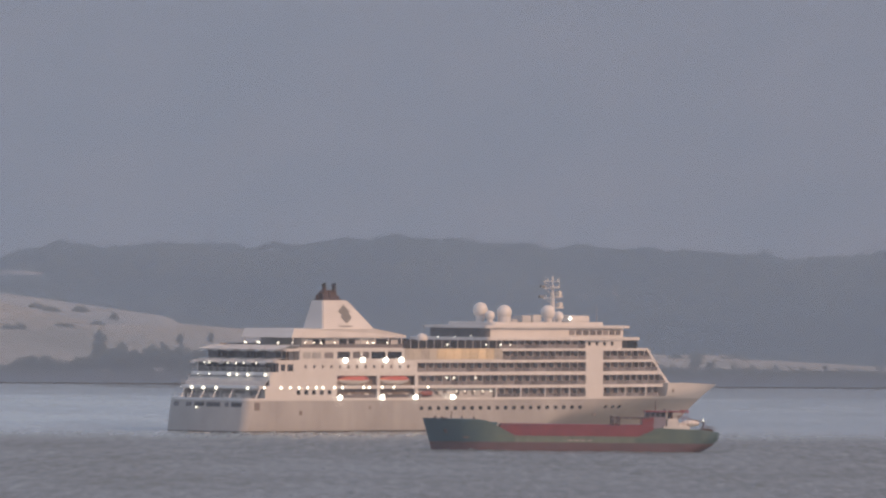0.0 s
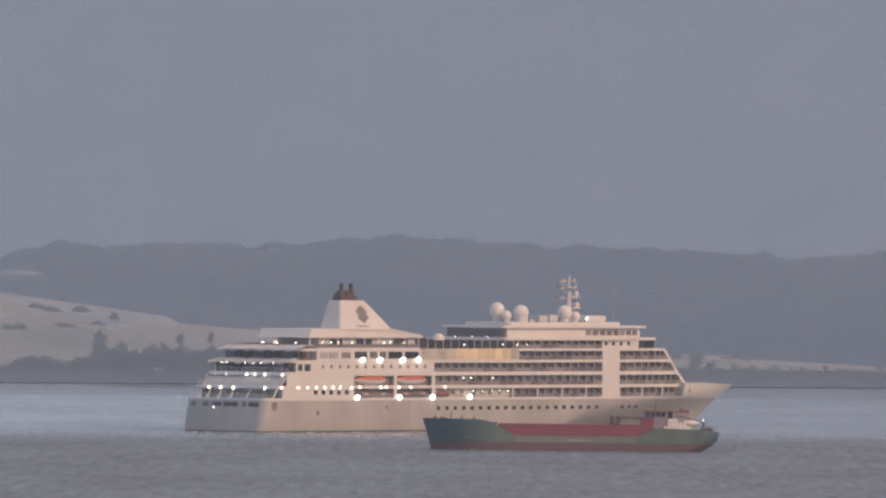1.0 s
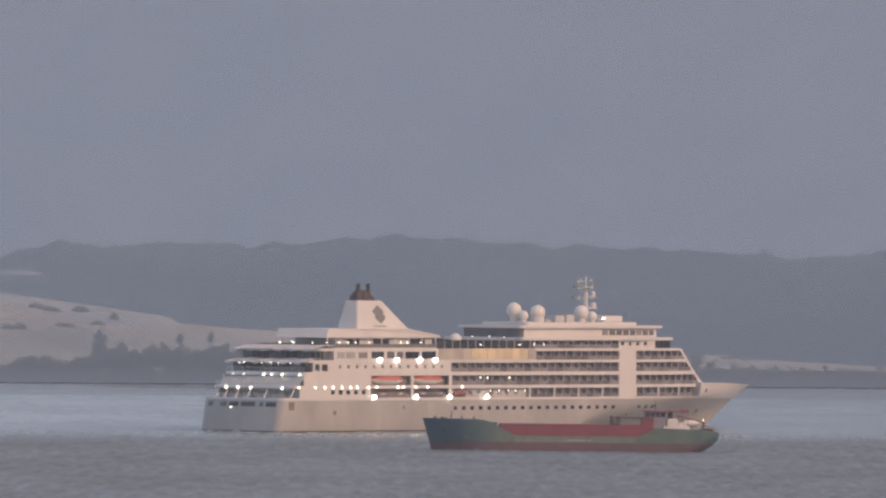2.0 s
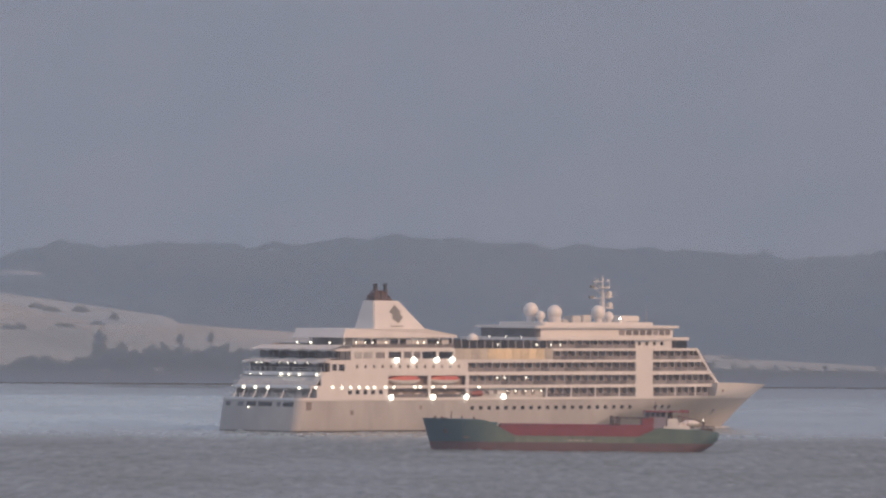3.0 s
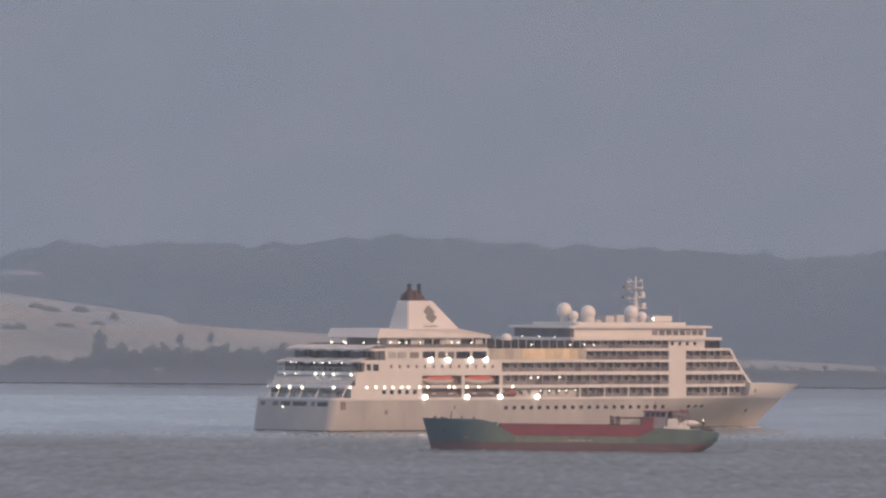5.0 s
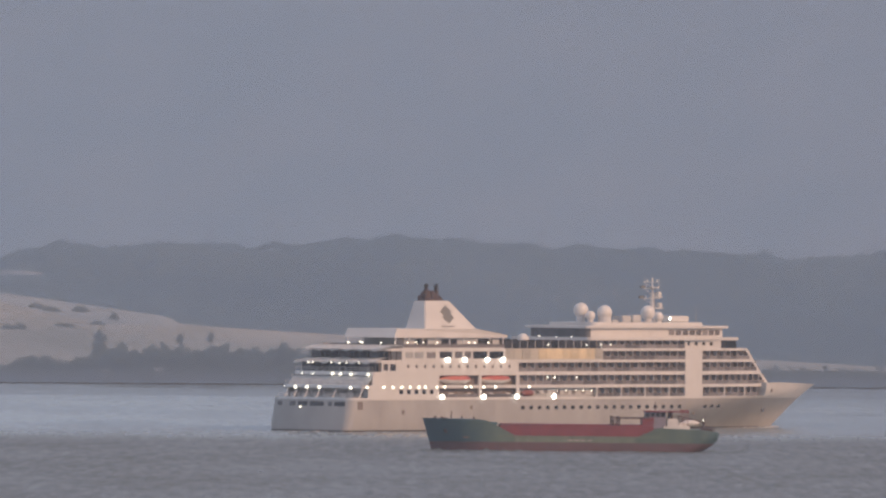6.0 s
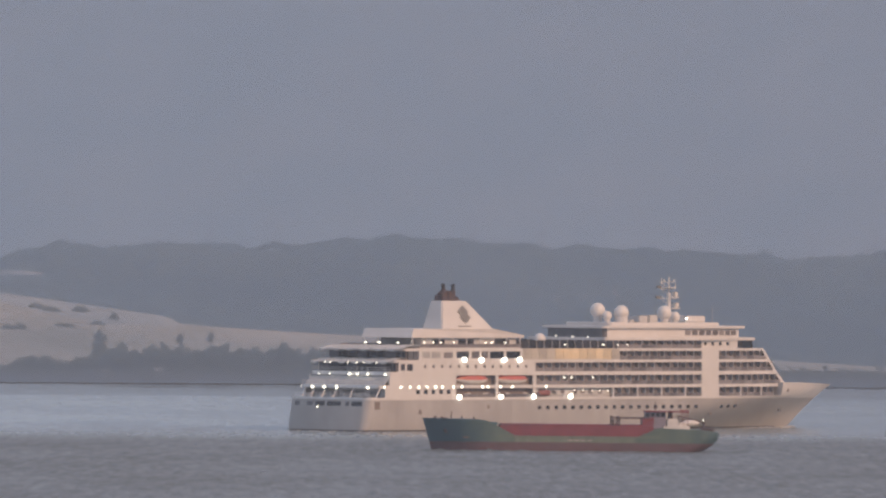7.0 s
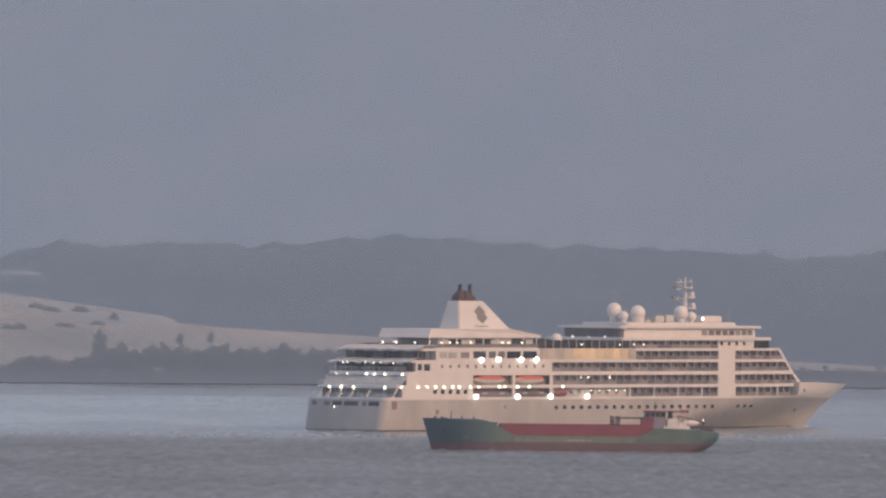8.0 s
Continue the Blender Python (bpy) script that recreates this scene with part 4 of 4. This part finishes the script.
    for s in (-1, 1):
        for x in [136.0 + i * 3.0 for i in range(8)]:
            t = math.degrees(math.atan(half(x + 1) - half(x))) * s
            w = part("bridge_window", boxed(-1.2, 1.2, -0.07, 0.07, 0, 1.35, bevel=0.05), CABIN if round(x) % 2 else RAIL, SHIP)
            w.matrix_basis = pose(x, s * (half(x) - 3.38), 24.4, 0, 0, t)
    part("bridge_house", boxed(142.5, 150.5, -4.5, 4.5, 27.7, 29.4, bevel=0.25), WHITE, SHIP)
    for x, y, z, r in ((110.2, 0.0, 30.8, 1.95), (113.8, -5.0, 30.2, 1.95), (109.9, -3.4, 29.4, 1.25), (133.4, -4.0, 30.2, 1.9), (79.0, -5.6, 23.3, 1.55), (139.2, -3.0, 29.2, 1.3)):
        bm = bmesh.new()
        bmesh.ops.create_uvsphere(bm, u_segments=20, v_segments=12, radius=r, matrix=Matrix.Translation((x, y, z)))
        dome = part("radome", bm, BOATWHITE, SHIP, "round pale satellite dome", True)
        base = 27.6 if x > 86 else 21.2
        part("pedestal", tube(bmesh.new(), (x, y, base), (x, y, z - r * 0.55), r * (0.9 if x == 113.8 else 0.55), r * (0.9 if x == 113.8 else 0.6), 12), WHITE, dome)
    # mast with yards and scanners
    bm = tube(bmesh.new(), (140.4, 0, 27.6), (140.4, 0, 35.4), 0.75, 0.5, 10)
    tube(bm, (140.4, 0, 35.3), (140.4, 0, 39.4), 0.32, 0.14, 8)
    mast = part("mast", bm, WHITE, SHIP, "white signal mast with yards and radar scanners")
    for z, a, b, w in ((33.9, 136.0, 141.4, 2.4), (36.4, 136.6, 142.6, 2.2), (38.2, 136.4, 142.8, 1.8)):
        bm = tube(bmesh.new(), (140.4, -w, z), (140.4, w, z), 0.10, seg=6)
        tube(bm, (a, 0, z), (b, 0, z), 0.10, seg=6)
        tube(bm, (140.4, 0, z - 1.6), (a + 0.3, 0, z), 0.06, seg=6)
        part("yard", bm, WHITE, mast)
        for q in (-w * 0.9, w * 0.9):
            part("signal_lamp", tube(bmesh.new(), (140.4, q, z), (140.4, q, z + 0.7), 0.2, seg=8), BOATWHITE, mast)
    for x, z in ((135.7, 34.2), (136.2, 36.9)):
        part("scanner", boxed(x - 0.9, x + 0.9, -0.3, 0.3, z - 0.35, z + 0.35, bevel=0.1), CREST, mast)
    for x, z, w in ((143.0, 34.4, 1.0), (143.4, 31.5, 1.1)):
        part("mast_platform", boxed(140.4, x + 0.8, -0.9, 0.9, z - 0.3, z, bevel=0.06), WHITE, mast)
        part("scanner_house", boxed(x - w * 0.7, x + w * 0.7, -0.7, 0.7, z + 0.002, z + 1.3, bevel=0.25), BOATWHITE, mast)
    part("top_frame", boxed(138.6, 142.2, -1.2, 1.2, 36.6, 36.85, bevel=0.06), WHITE, mast)
    for x, y, z in ((138.0, 0.6, 39.5), (139.2, -0.8, 39.9), (141.6, 0.7, 39.6), (142.6, -0.5, 39.2)):
        part("aerial", tube(bmesh.new(), (x, y, 36.7), (x, y, z), 0.10, 0.05, 6), WHITE, mast)
    part("aerial", tube(bmesh.new(), (151.4, -6, 26.8), (151.4, -6, 32.2), 0.12, 0.05), GREY, SHIP)
    for x, w, h in ((117.0, 2.4, 0.7), (121.2, 3.8, 1.7), (125.6, 3.6, 1.9)):
        part("roof_box", boxed(x, x + w, -5.2, -1.8, 27.7, 27.7 + h, bevel=0.2), SHADE, SHIP)


def lights():
    bm = bmesh.new()
    bmesh.ops.create_uvsphere(bm, u_segments=12, v_segments=8, radius=0.6)
    lens = part("lens", bm, FLOOD, SHIP, "bright white lens", True)
    bm = boxed(-0.35, 0.35, -0.25, 0.25, -0.25, 0.62, bevel=0.06)
    flood = part("floodlight", bm, GREY, SHIP, "grey floodlight on a bracket")

    def lamp(m, inward):
        """A floodlight housing with its lens in front."""
        shine = again(lens, pose(0, 0, 0), again(flood, m @ pose(0, inward * 0.25, 0)))
        shine.matrix_basis = pose(0, -inward * 0.25, 0)

    bm = bmesh.new()
    bmesh.ops.create_uvsphere(bm, u_segments=10, v_segments=6, radius=0.285)
    bulb = part("deck_lamp", bm, BULB, SHIP, "small warm deck lamp", True)
    for s in (-1, 1):
        for x in (36.0, 53.1, 66.7, 82.0):
            lamp(pose(x, s * 13.6, 8.75), -s)
        for x in (38.1, 45.1, 54.4, 60.7):
            lamp(pose(x, s * 13.6, 18.2), -s)
        for x in (5.9, 12.6, 16.3, 19.8, 23.2, 26.7, 29.4, 34.0, 37.3, 45.8, 48.0, 53.2, 58.0, 72.0):
            again(bulb, pose(x, s * 13.4, 11.25))
        for x in (24, 29, 32.5, 35.5, 41, 54, 56.5, 62, 80, 96, 102, 106):
            k = 0.6
            again(bulb, pose(x, s * (7.7 if x < 70 else 13.1), 22.0 if x > 70 else 22.5) @ Matrix.Diagonal((k, k, k, 1)))
        for x in (85.0, 88.5, 92.4, 95.6, 99.2, 104.5):
            again(bulb, pose(x, s * 12.4, 10.2) @ Matrix.Diagonal((0.5, 0.5, 0.5, 1)))
        for x in (80, 83, 92.0):
            k = 0.7
            again(bulb, pose(x, s * 13.0, 13.6) @ Matrix.Diagonal((k, k, k, 1)))
    for y in (8.9, 5.1, 1.0, -9.2):
        again(bulb, pose(4.4, y, 11.1) @ Matrix.Diagonal((1.25, 1.25, 1.25, 1)))
    for y, k in ((9.6, 0.5), (6.1, 0.6), (-0.3, 1.1), (-2.9, 0.9), (-6.3, 1.0), (-12.0, 1.0)):
        again(bulb, pose(7.9, y, 14.45) @ Matrix.Diagonal((k, k, k, 1)))
    for y in (8.0, 6.4, 0.5, -2.2, -4.6, -8.6):
        again(bulb, pose(8.35, y, 17.35) @ Matrix.Diagonal((0.55, 0.55, 0.55, 1)))
    again(bulb, pose(-0.5, 3.3, 6.2) @ Matrix.Diagonal((0.7, 0.7, 0.7, 1)))
    for y in (9.0, 4.5, -1.0, -6.0):
        again(bulb, pose(98.6, y, 23.95) @ Matrix.Diagonal((0.5, 0.5, 0.5, 1)))
    for y in (6.5, 2.0, -4.0):
        again(bulb, pose(22.8, y, 22.4) @ Matrix.Diagonal((0.7, 0.7, 0.7, 1)))
    lamp(pose(141.8, -4.8, 28.7) @ Matrix.Diagonal((0.5, 0.5, 0.5, 1)), 1)
    bpy.data.objects.remove(flood)
    bpy.data.objects.remove(lens)
    bpy.data.objects.remove(bulb)


build_hull()
build_decks()
build_walls()
balcony_rows()
portholes()
stern_details()
stern_rails()
lifeboat(43.3, "white lifeboat with an orange canopy in its davits")
lifeboat(59.6, "white lifeboat with an orange canopy in its davits")
front_fairings()
upper_works()
lights()

# ---- coaster at anchor: x forward from the stern, y to port, z up from the water ----
TEAL = material("teal_paint", (0.030, 0.085, 0.10), (0.055, 0.13, 0.14), 0.5, scale=0.25, bump=0.02, stretch=(1, 1, 0.3))
GREEN = material("green_paint", (0.08, 0.125, 0.10), (0.13, 0.18, 0.145), 0.5, scale=0.25, bump=0.02, stretch=(1, 1, 0.3))
# old green topsides repainted teal towards the bow, the coats meeting in a ragged blend
PAINT = material("two_tone_paint", (0.08, 0.125, 0.10), (0.13, 0.18, 0.145), 0.5, scale=0.25, bump=0.02, stretch=(1, 1, 0.3))
pn, pl = PAINT.node_tree.nodes, PAINT.node_tree.links
p_tc, p_sep, p_noise, p_add, p_rng, p_mix = [pn.new("ShaderNode" + k) for k in ("TexCoord", "SeparateXYZ", "TexNoise", "Math", "MapRange", "MixRGB")]
p_noise.inputs["Scale"].default_value = 0.5
p_add.operation = "MULTIPLY_ADD"
p_add.inputs[1].default_value = 8.0
p_rng.inputs["From Min"].default_value, p_rng.inputs["From Max"].default_value = 55.0, 65.0
p_mix.inputs["Color2"].default_value = (0.042, 0.09, 0.103, 1)
pl.new(p_tc.outputs["Object"], p_sep.inputs[0])
pl.new(p_tc.outputs["Object"], p_noise.inputs["Vector"])
pl.new(p_noise.outputs["Fac"], p_add.inputs[0])
pl.new(p_sep.outputs["X"], p_add.inputs[2])
pl.new(p_add.outputs[0], p_rng.inputs["Value"])
# dark teal round the stern puts the counter's shade into the colour
p_stern_shade, p_max = pn.new("ShaderNodeMapRange"), pn.new("ShaderNodeMath")
p_max.operation = "MAXIMUM"
p_stern_shade.inputs["From Min"].default_value, p_stern_shade.inputs["From Max"].default_value = 5.5, 13.0
p_stern_shade.inputs["To Min"].default_value, p_stern_shade.inputs["To Max"].default_value = 0.9, 0.0
pl.new(p_add.outputs[0], p_stern_shade.inputs["Value"])
pl.new(p_rng.outputs["Result"], p_max.inputs[0])
pl.new(p_stern_shade.outputs["Result"], p_max.inputs[1])
pl.new(p_max.outputs[0], p_mix.inputs["Fac"])
p_old = pn["Principled BSDF"].inputs["Base Color"].links[0].from_socket
pl.new(p_old, p_mix.inputs["Color1"])
pl.new(p_mix.outputs["Color"], pn["Principled BSDF"].inputs["Base Color"])
CHALK = material("faded_green_paint", (0.12, 0.16, 0.12), (0.22, 0.25, 0.20), 0.6, scale=0.4, stretch=(1, 1, 0.3))
REDLEAD = material("red_bottom_paint", (0.088, 0.055, 0.06), (0.148, 0.083, 0.087), 0.6, scale=0.3, bump=0.02, stretch=(1, 1, 0.4))
HATCHRED = material("hatch_red_paint", (0.18, 0.042, 0.052), (0.27, 0.068, 0.076), 0.5, scale=0.5, bump=0.02)
CASING = material("casing_paint", (0.34, 0.29, 0.26), (0.50, 0.44, 0.40), 0.6, scale=0.5)
DUSK = material("blue_grey_paint", (0.20, 0.18, 0.22), (0.30, 0.27, 0.31), 0.5, scale=0.5)

COASTER = tagged(new("cargo_ship"), "small green coaster with red hatch coaming lying at anchor", "ship")
CL = 69.3


def sheer(s):
    x = s * CL
    return float(np.interp(x, [0, 5, 14.6, 19.9, 48.5, 51.5, 54.5, 57, 69.3], [4.6, 5.2, 5.5, 3.35, 3.35, 5.2, 6.9, 7.15, 7.35]))


def coaster_ring(s, z):
    k = min(max(z, 0) / 3.0, 1) ** 0.5
    xs, xe = 5.2 * (1 - k), 67.2 + 2.1 * max(z, 0) / 7.3
    flare = min(max(z, 0) / 7.0, 1)
    w = 5.8
    if s < 0.10:
        w *= max(0.0, 1 - (1 - s / 0.10) ** 2.2) ** 0.45
    if s > 0.78:
        w *= 1 - ((s - 0.78) / 0.22) ** (1.7 + 1.3 * flare)
    return xs + (xe - xs) * s, max(w, 0.0)


def coaster_strip(z_of, levels, name, mat, label):
    ss = sorted({0, 0.002, 0.005, 0.01, 0.016, 0.024, 0.034, 0.046, 0.058, 0.07, 0.10, 0.15, 0.205, 0.21, 0.285, 0.29, 0.5, 0.70, 0.705, 0.745, 0.78, 0.79, 0.82, 0.83, 0.86, 0.89, 0.92, 0.95, 0.975, 0.99, 1.0})
    bm = bmesh.new()
    rows = []
    for s in ss:
        side = []
        for lv in levels:
            z = z_of(s, lv)
            x, w = coaster_ring(s, z)
            side.append((x, w, z))
        rows.append([(x, -w, z) for x, w, z in side] + [(x, w, z) for x, w, z in side[::-1]])
    loft(bm, rows, close=True, caps=False)
    bmesh.ops.remove_doubles(bm, verts=bm.verts, dist=0.005)
    ob = part(name, bm, mat, COASTER, label, True)
    return ob


def build_coaster():
    coaster_strip(lambda s, v: v, (-2.0, -0.5, 0.6, 1.4, 1.95), "bottom", REDLEAD, "weathered red underwater hull")
    top = coaster_strip(lambda s, v: 1.95 + v * (sheer(s) - 1.95), (0.0, 0.3, 0.6, 0.85, 1.0), "upper_hull", [PAINT, TEAL, CHALK], "green topsides, teal at the bow")
    for p in top.data.polygons:
        x = p.center.x
        p.material_index = 2 if 20 < x < 48.5 else 0
    # rubbing strake and forecastle rail cap
    for s in (-1, 1):
        bm = bmesh.new()
        box(bm, 14, 52, s * 5.84 - 0.08, s * 5.84 + 0.08, 3.25, 3.5)
        part("strake", bm, CHALK, COASTER)
        part("bulwark_plate", boxed(40, 66.5, s * 0.0 + 5.2 * s - 0.05, s * 5.2 + 0.05, 6.0, 6.05), TEAL, COASTER)
    # hold coaming with its stays and hatch covers
    coaming = part("coaming", boxed(15.6, 51.4, -4.9, 4.9, 3.0, 6.0, bevel=0.12), HATCHRED, COASTER, "dull red hatch coaming")
    for i in range(24):
        x = 16.6 + i * 1.46
        for s in (-1, 1):
            part("stay", boxed(x - 0.05, x + 0.05, s * 4.93 - 0.06, s * 4.93 + 0.06, 3.3, 5.7), HATCHRED, coaming)
    for i in range(9):
        x = 15.9 + i * 3.93
        part("hatch_cover", boxed(x, x + 3.8, -4.7, 4.7, 6.0, 6.22, bevel=0.05), HATCHRED, COASTER)
    # hatch gantry: two dark legs and a beam
    bm = bmesh.new()
    for x in (25.0, 23.6):
        for s in (-1, 1):
            tube(bm, (x, s * 4.9, 5.9), (x, s * 4.9, 8.1), 0.24, seg=6)
        box(bm, x - 0.18, x + 0.18, -5.0, 5.0, 7.85, 8.15)
    box(bm, 23.4, 25.2, -5.05, -4.7, 6.0, 6.4)
    box(bm, 23.4, 25.2, -5.05, 4.7, 7.0, 7.2)
    part("gantry", bm, SOOT, COASTER, "dark hatch gantry")
    part("gantry_beam", boxed(16.5, 25.2, 4.5, 4.95, 7.65, 8.05, bevel=0.04), SOOT, COASTER)
    # accommodation and low wheelhouse
    part("deckhouse", boxed(7.0, 13.2, -4.0, 4.0, 4.4, 6.0, bevel=0.15), BOATWHITE, COASTER, "low white deckhouse")
    house = part("wheelhouse", boxed(12.6, 17.4, -3.4, 3.4, 5.2, 9.2, bevel=0.2), DUSK, COASTER, "blue-grey wheelhouse")
    for i in range(4):
        x = 12.8 + i * 1.2
        for s in (-1, 1):
            part("window", boxed(x, x + 1.0, s * 3.42 - 0.05, s * 3.42 + 0.05, 8.1, 9.0, bevel=0.03), GLASS, house)
    part("wheelhouse_roof", boxed(9.8, 17.6, -3.9, 3.9, 9.2, 9.5, bevel=0.08), HATCHRED, house, "dull red roof")
    part("hatch_stack", boxed(15.4, 18.2, -3.5, 3.5, 6.22, 8.0, bevel=0.1), HATCHRED, COASTER, "dull red stacked hatch covers")
    part("engine_casing", boxed(9.6, 12.4, -3.0, 3.0, 5.8, 7.7, bevel=0.3), BOATWHITE, COASTER)
    part("life_ring_locker", boxed(7.6, 9.2, -3.0, -1.4, 5.8, 6.7, bevel=0.1), BOATWHITE, COASTER)
    for s in (-1, 1):
        bm = tube(bmesh.new(), (7.4, s * 3.6, 9.35), (9.9, s * 3.6, 9.35), 0.12, seg=6)
        for x in (7.5, 8.6):
            tube(bm, (x, s * 3.6, 5.9), (x, s * 3.6, 9.35), 0.06, seg=6)
            tube(bm, (x, s * 3.6, 9.1), (x, s * 3.6, 9.75), 0.22, seg=8)
        part("boat_deck_rail", bm, HATCHRED, COASTER, "dull red boat deck rail")
    part("funnel", tube(bmesh.new(), (11.4, 0, 7.6), (11.4, 0, 9.6), 0.6, 0.5, 12), SOOT, COASTER)
    bm = tube(bmesh.new(), (14.9, 0, 9.7), (14.9, 0, 11.6), 0.16, 0.1)
    tube(bm, (14.9, -1.0, 10.8), (14.9, 1.0, 10.8), 0.07)
    part("mast", bm, SOOT, COASTER, "dark signal mast")
    # free-fall boat and its davit at the stern
    bm = bmesh.new()
    loft(bm, [[(4.4 + i * 0.72, -2.6 + w * math.cos(a), 6.6 + 0.75 * w * math.sin(a)) for a in [j * math.pi / 4 for j in range(8)]] for i, w in enumerate((0.3, 0.8, 1.0, 1.05, 1.0, 0.8, 0.3))])
    part("rescue_boat", bm, BOATWHITE, COASTER, "small pale rescue boat", True)
    bm = tube(bmesh.new(), (9.4, -2.5, 8.3), (3.6, -2.5, 6.9), 0.13)
    tube(bm, (9.4, -2.5, 7.0), (9.4, -2.5, 8.3), 0.13)
    part("davit_boom", bm, SOOT, COASTER)
    bm = tube(bmesh.new(), (3.4, -2.5, 4.4), (3.4, -2.5, 7.1), 0.22)
    part("stern_post", bm, SOOT, COASTER)
    bm = bmesh.new()
    bmesh.ops.create_uvsphere(bm, u_segments=10, v_segments=6, radius=0.17, matrix=Matrix.Translation((3.5, -2.6, 7.3)))
    part("stern_lamp", bm, BULB, COASTER, "small lit white stern lamp", True)
    for s in (-1, 1):
        bm = bmesh.new()
        for x in (1.2, 2.6, 4.2):
            tube(bm, (x, s * 3.2, 4.6), (x, s * 3.2, 5.9), 0.05, seg=6)
        tube(bm, (1.2, s * 3.2, 5.9), (4.2, s * 3.2, 5.9), 0.05, seg=6)
        part("stern_rail", bm, SOOT, COASTER)
    part("winch", boxed(1.6, 4.2, -2.0, 2.0, 4.6, 5.5, bevel=0.15), SOOT, COASTER)
    # forecastle: jack mast, windlass, rail
    part("fore_deck", boxed(52, 64, -3.4, 3.4, 6.0, 6.5), TEAL, COASTER)
    bm = tube(bmesh.new(), (62.6, 0, 6.4), (62.6, 0, 9.0), 0.13, 0.08)
    part("fore_mast", bm, SOOT, COASTER)
    part("windlass", boxed(63.5, 65, -1.2, 1.2, 6.4, 7.5, bevel=0.2), SOOT, COASTER)
    part("main_deck", boxed(5, 60, -5.2, 5.2, 2.9, 3.1), TEAK, COASTER)
    part("poop_deck", boxed(1.8, 15, -3.6, 3.6, 4.3, 4.5), GREEN, COASTER)
    for x, y in ((66.2, -0.9), (65.0, 1.8), (60.0, -3.6), (57.5, 3.6), (66.6, 1.0)):
        part("bollard", tube(bmesh.new(), (x, y, 6.4), (x, y, 7.75), 0.16, 0.2, 8), SOOT, COASTER)
    # pale painted lettering amidships, too faint to read
    for s in (-1, 1):
        for i in range(4):
            x = 30.0 + i * 1.5
            part("name_bar", boxed(x, x + 1.1, s * 5.83 - 0.03, s * 5.83 + 0.03, 2.35, 2.65), CASING, COASTER)
    # anchor pocket
    for s in (-1, 1):
        part("anchor", boxed(63.2, 64.4, s * 3.35 - 0.2, s * 3.35 + 0.2, 3.9, 5.0, bevel=0.1), BLACK, COASTER)


build_coaster()
COASTER.matrix_basis = pose(64.9, 3051.0, 0, 0, 0, 180 + 2.5)


# ---- what moves ----
def bow_wave():
    """Low foam rolls beside the stem and a short wash astern."""
    rng = np.random.default_rng(9)
    n = 140
    u = rng.uniform(0, 1, n)
    s = np.where(rng.uniform(0, 1, n) < 0.5, -1, 1)
    x = 191.6 - 34 * u ** 1.3
    y = s * (0.3 + 7.5 * u + rng.uniform(0, 1.6, n))
    c = np.stack([x, y, 0.1 * (1 - u) + 0.02], -1)
    k = (1.1 - 0.7 * u) * rng.uniform(0.4, 1.0, n)
    c2 = np.stack([-1.8 - 4 * rng.uniform(0, 1, 40) ** 1.6, rng.uniform(-12, 12, 40), np.full(40, -0.08)], -1)
    k2 = rng.uniform(0.3, 0.7, 40)
    cs, ks = np.concatenate([c, c2]), np.concatenate([k, k2])
    ob = clumps("bow_wave", cs, np.stack([ks * 1.3, ks * 0.9, ks * 0.32], -1), FOAM, 12)
    return tagged(ob, "thin white foam along the moving ship's waterline", "foam", kind="stuff")


WAVE = bow_wave()


def motions():
    walk(WATER_SHEET, [(0.0, pose(0, 0, 0)), (4.0, pose(2.4, -1.6, 0)), (8.0, pose(4.8, -3.2, 0))])
    ship_rows = [(0.0, pose(-58.473, 3267.240, 0, 0, 0, 51.752)), (2.0, pose(-49.966, 3278.009, 0, 0, 0, 51.626)), (4.0, pose(-41.434, 3288.758, 0, 0, 0, 51.500)),
                (6.0, pose(-32.880, 3299.489, 0, 0, 0, 51.374)), (8.0, pose(-24.301, 3310.201, 0, 0, 0, 51.248))]
    walk(SHIP, ship_rows)
    walk(WAVE, ship_rows)


motions()
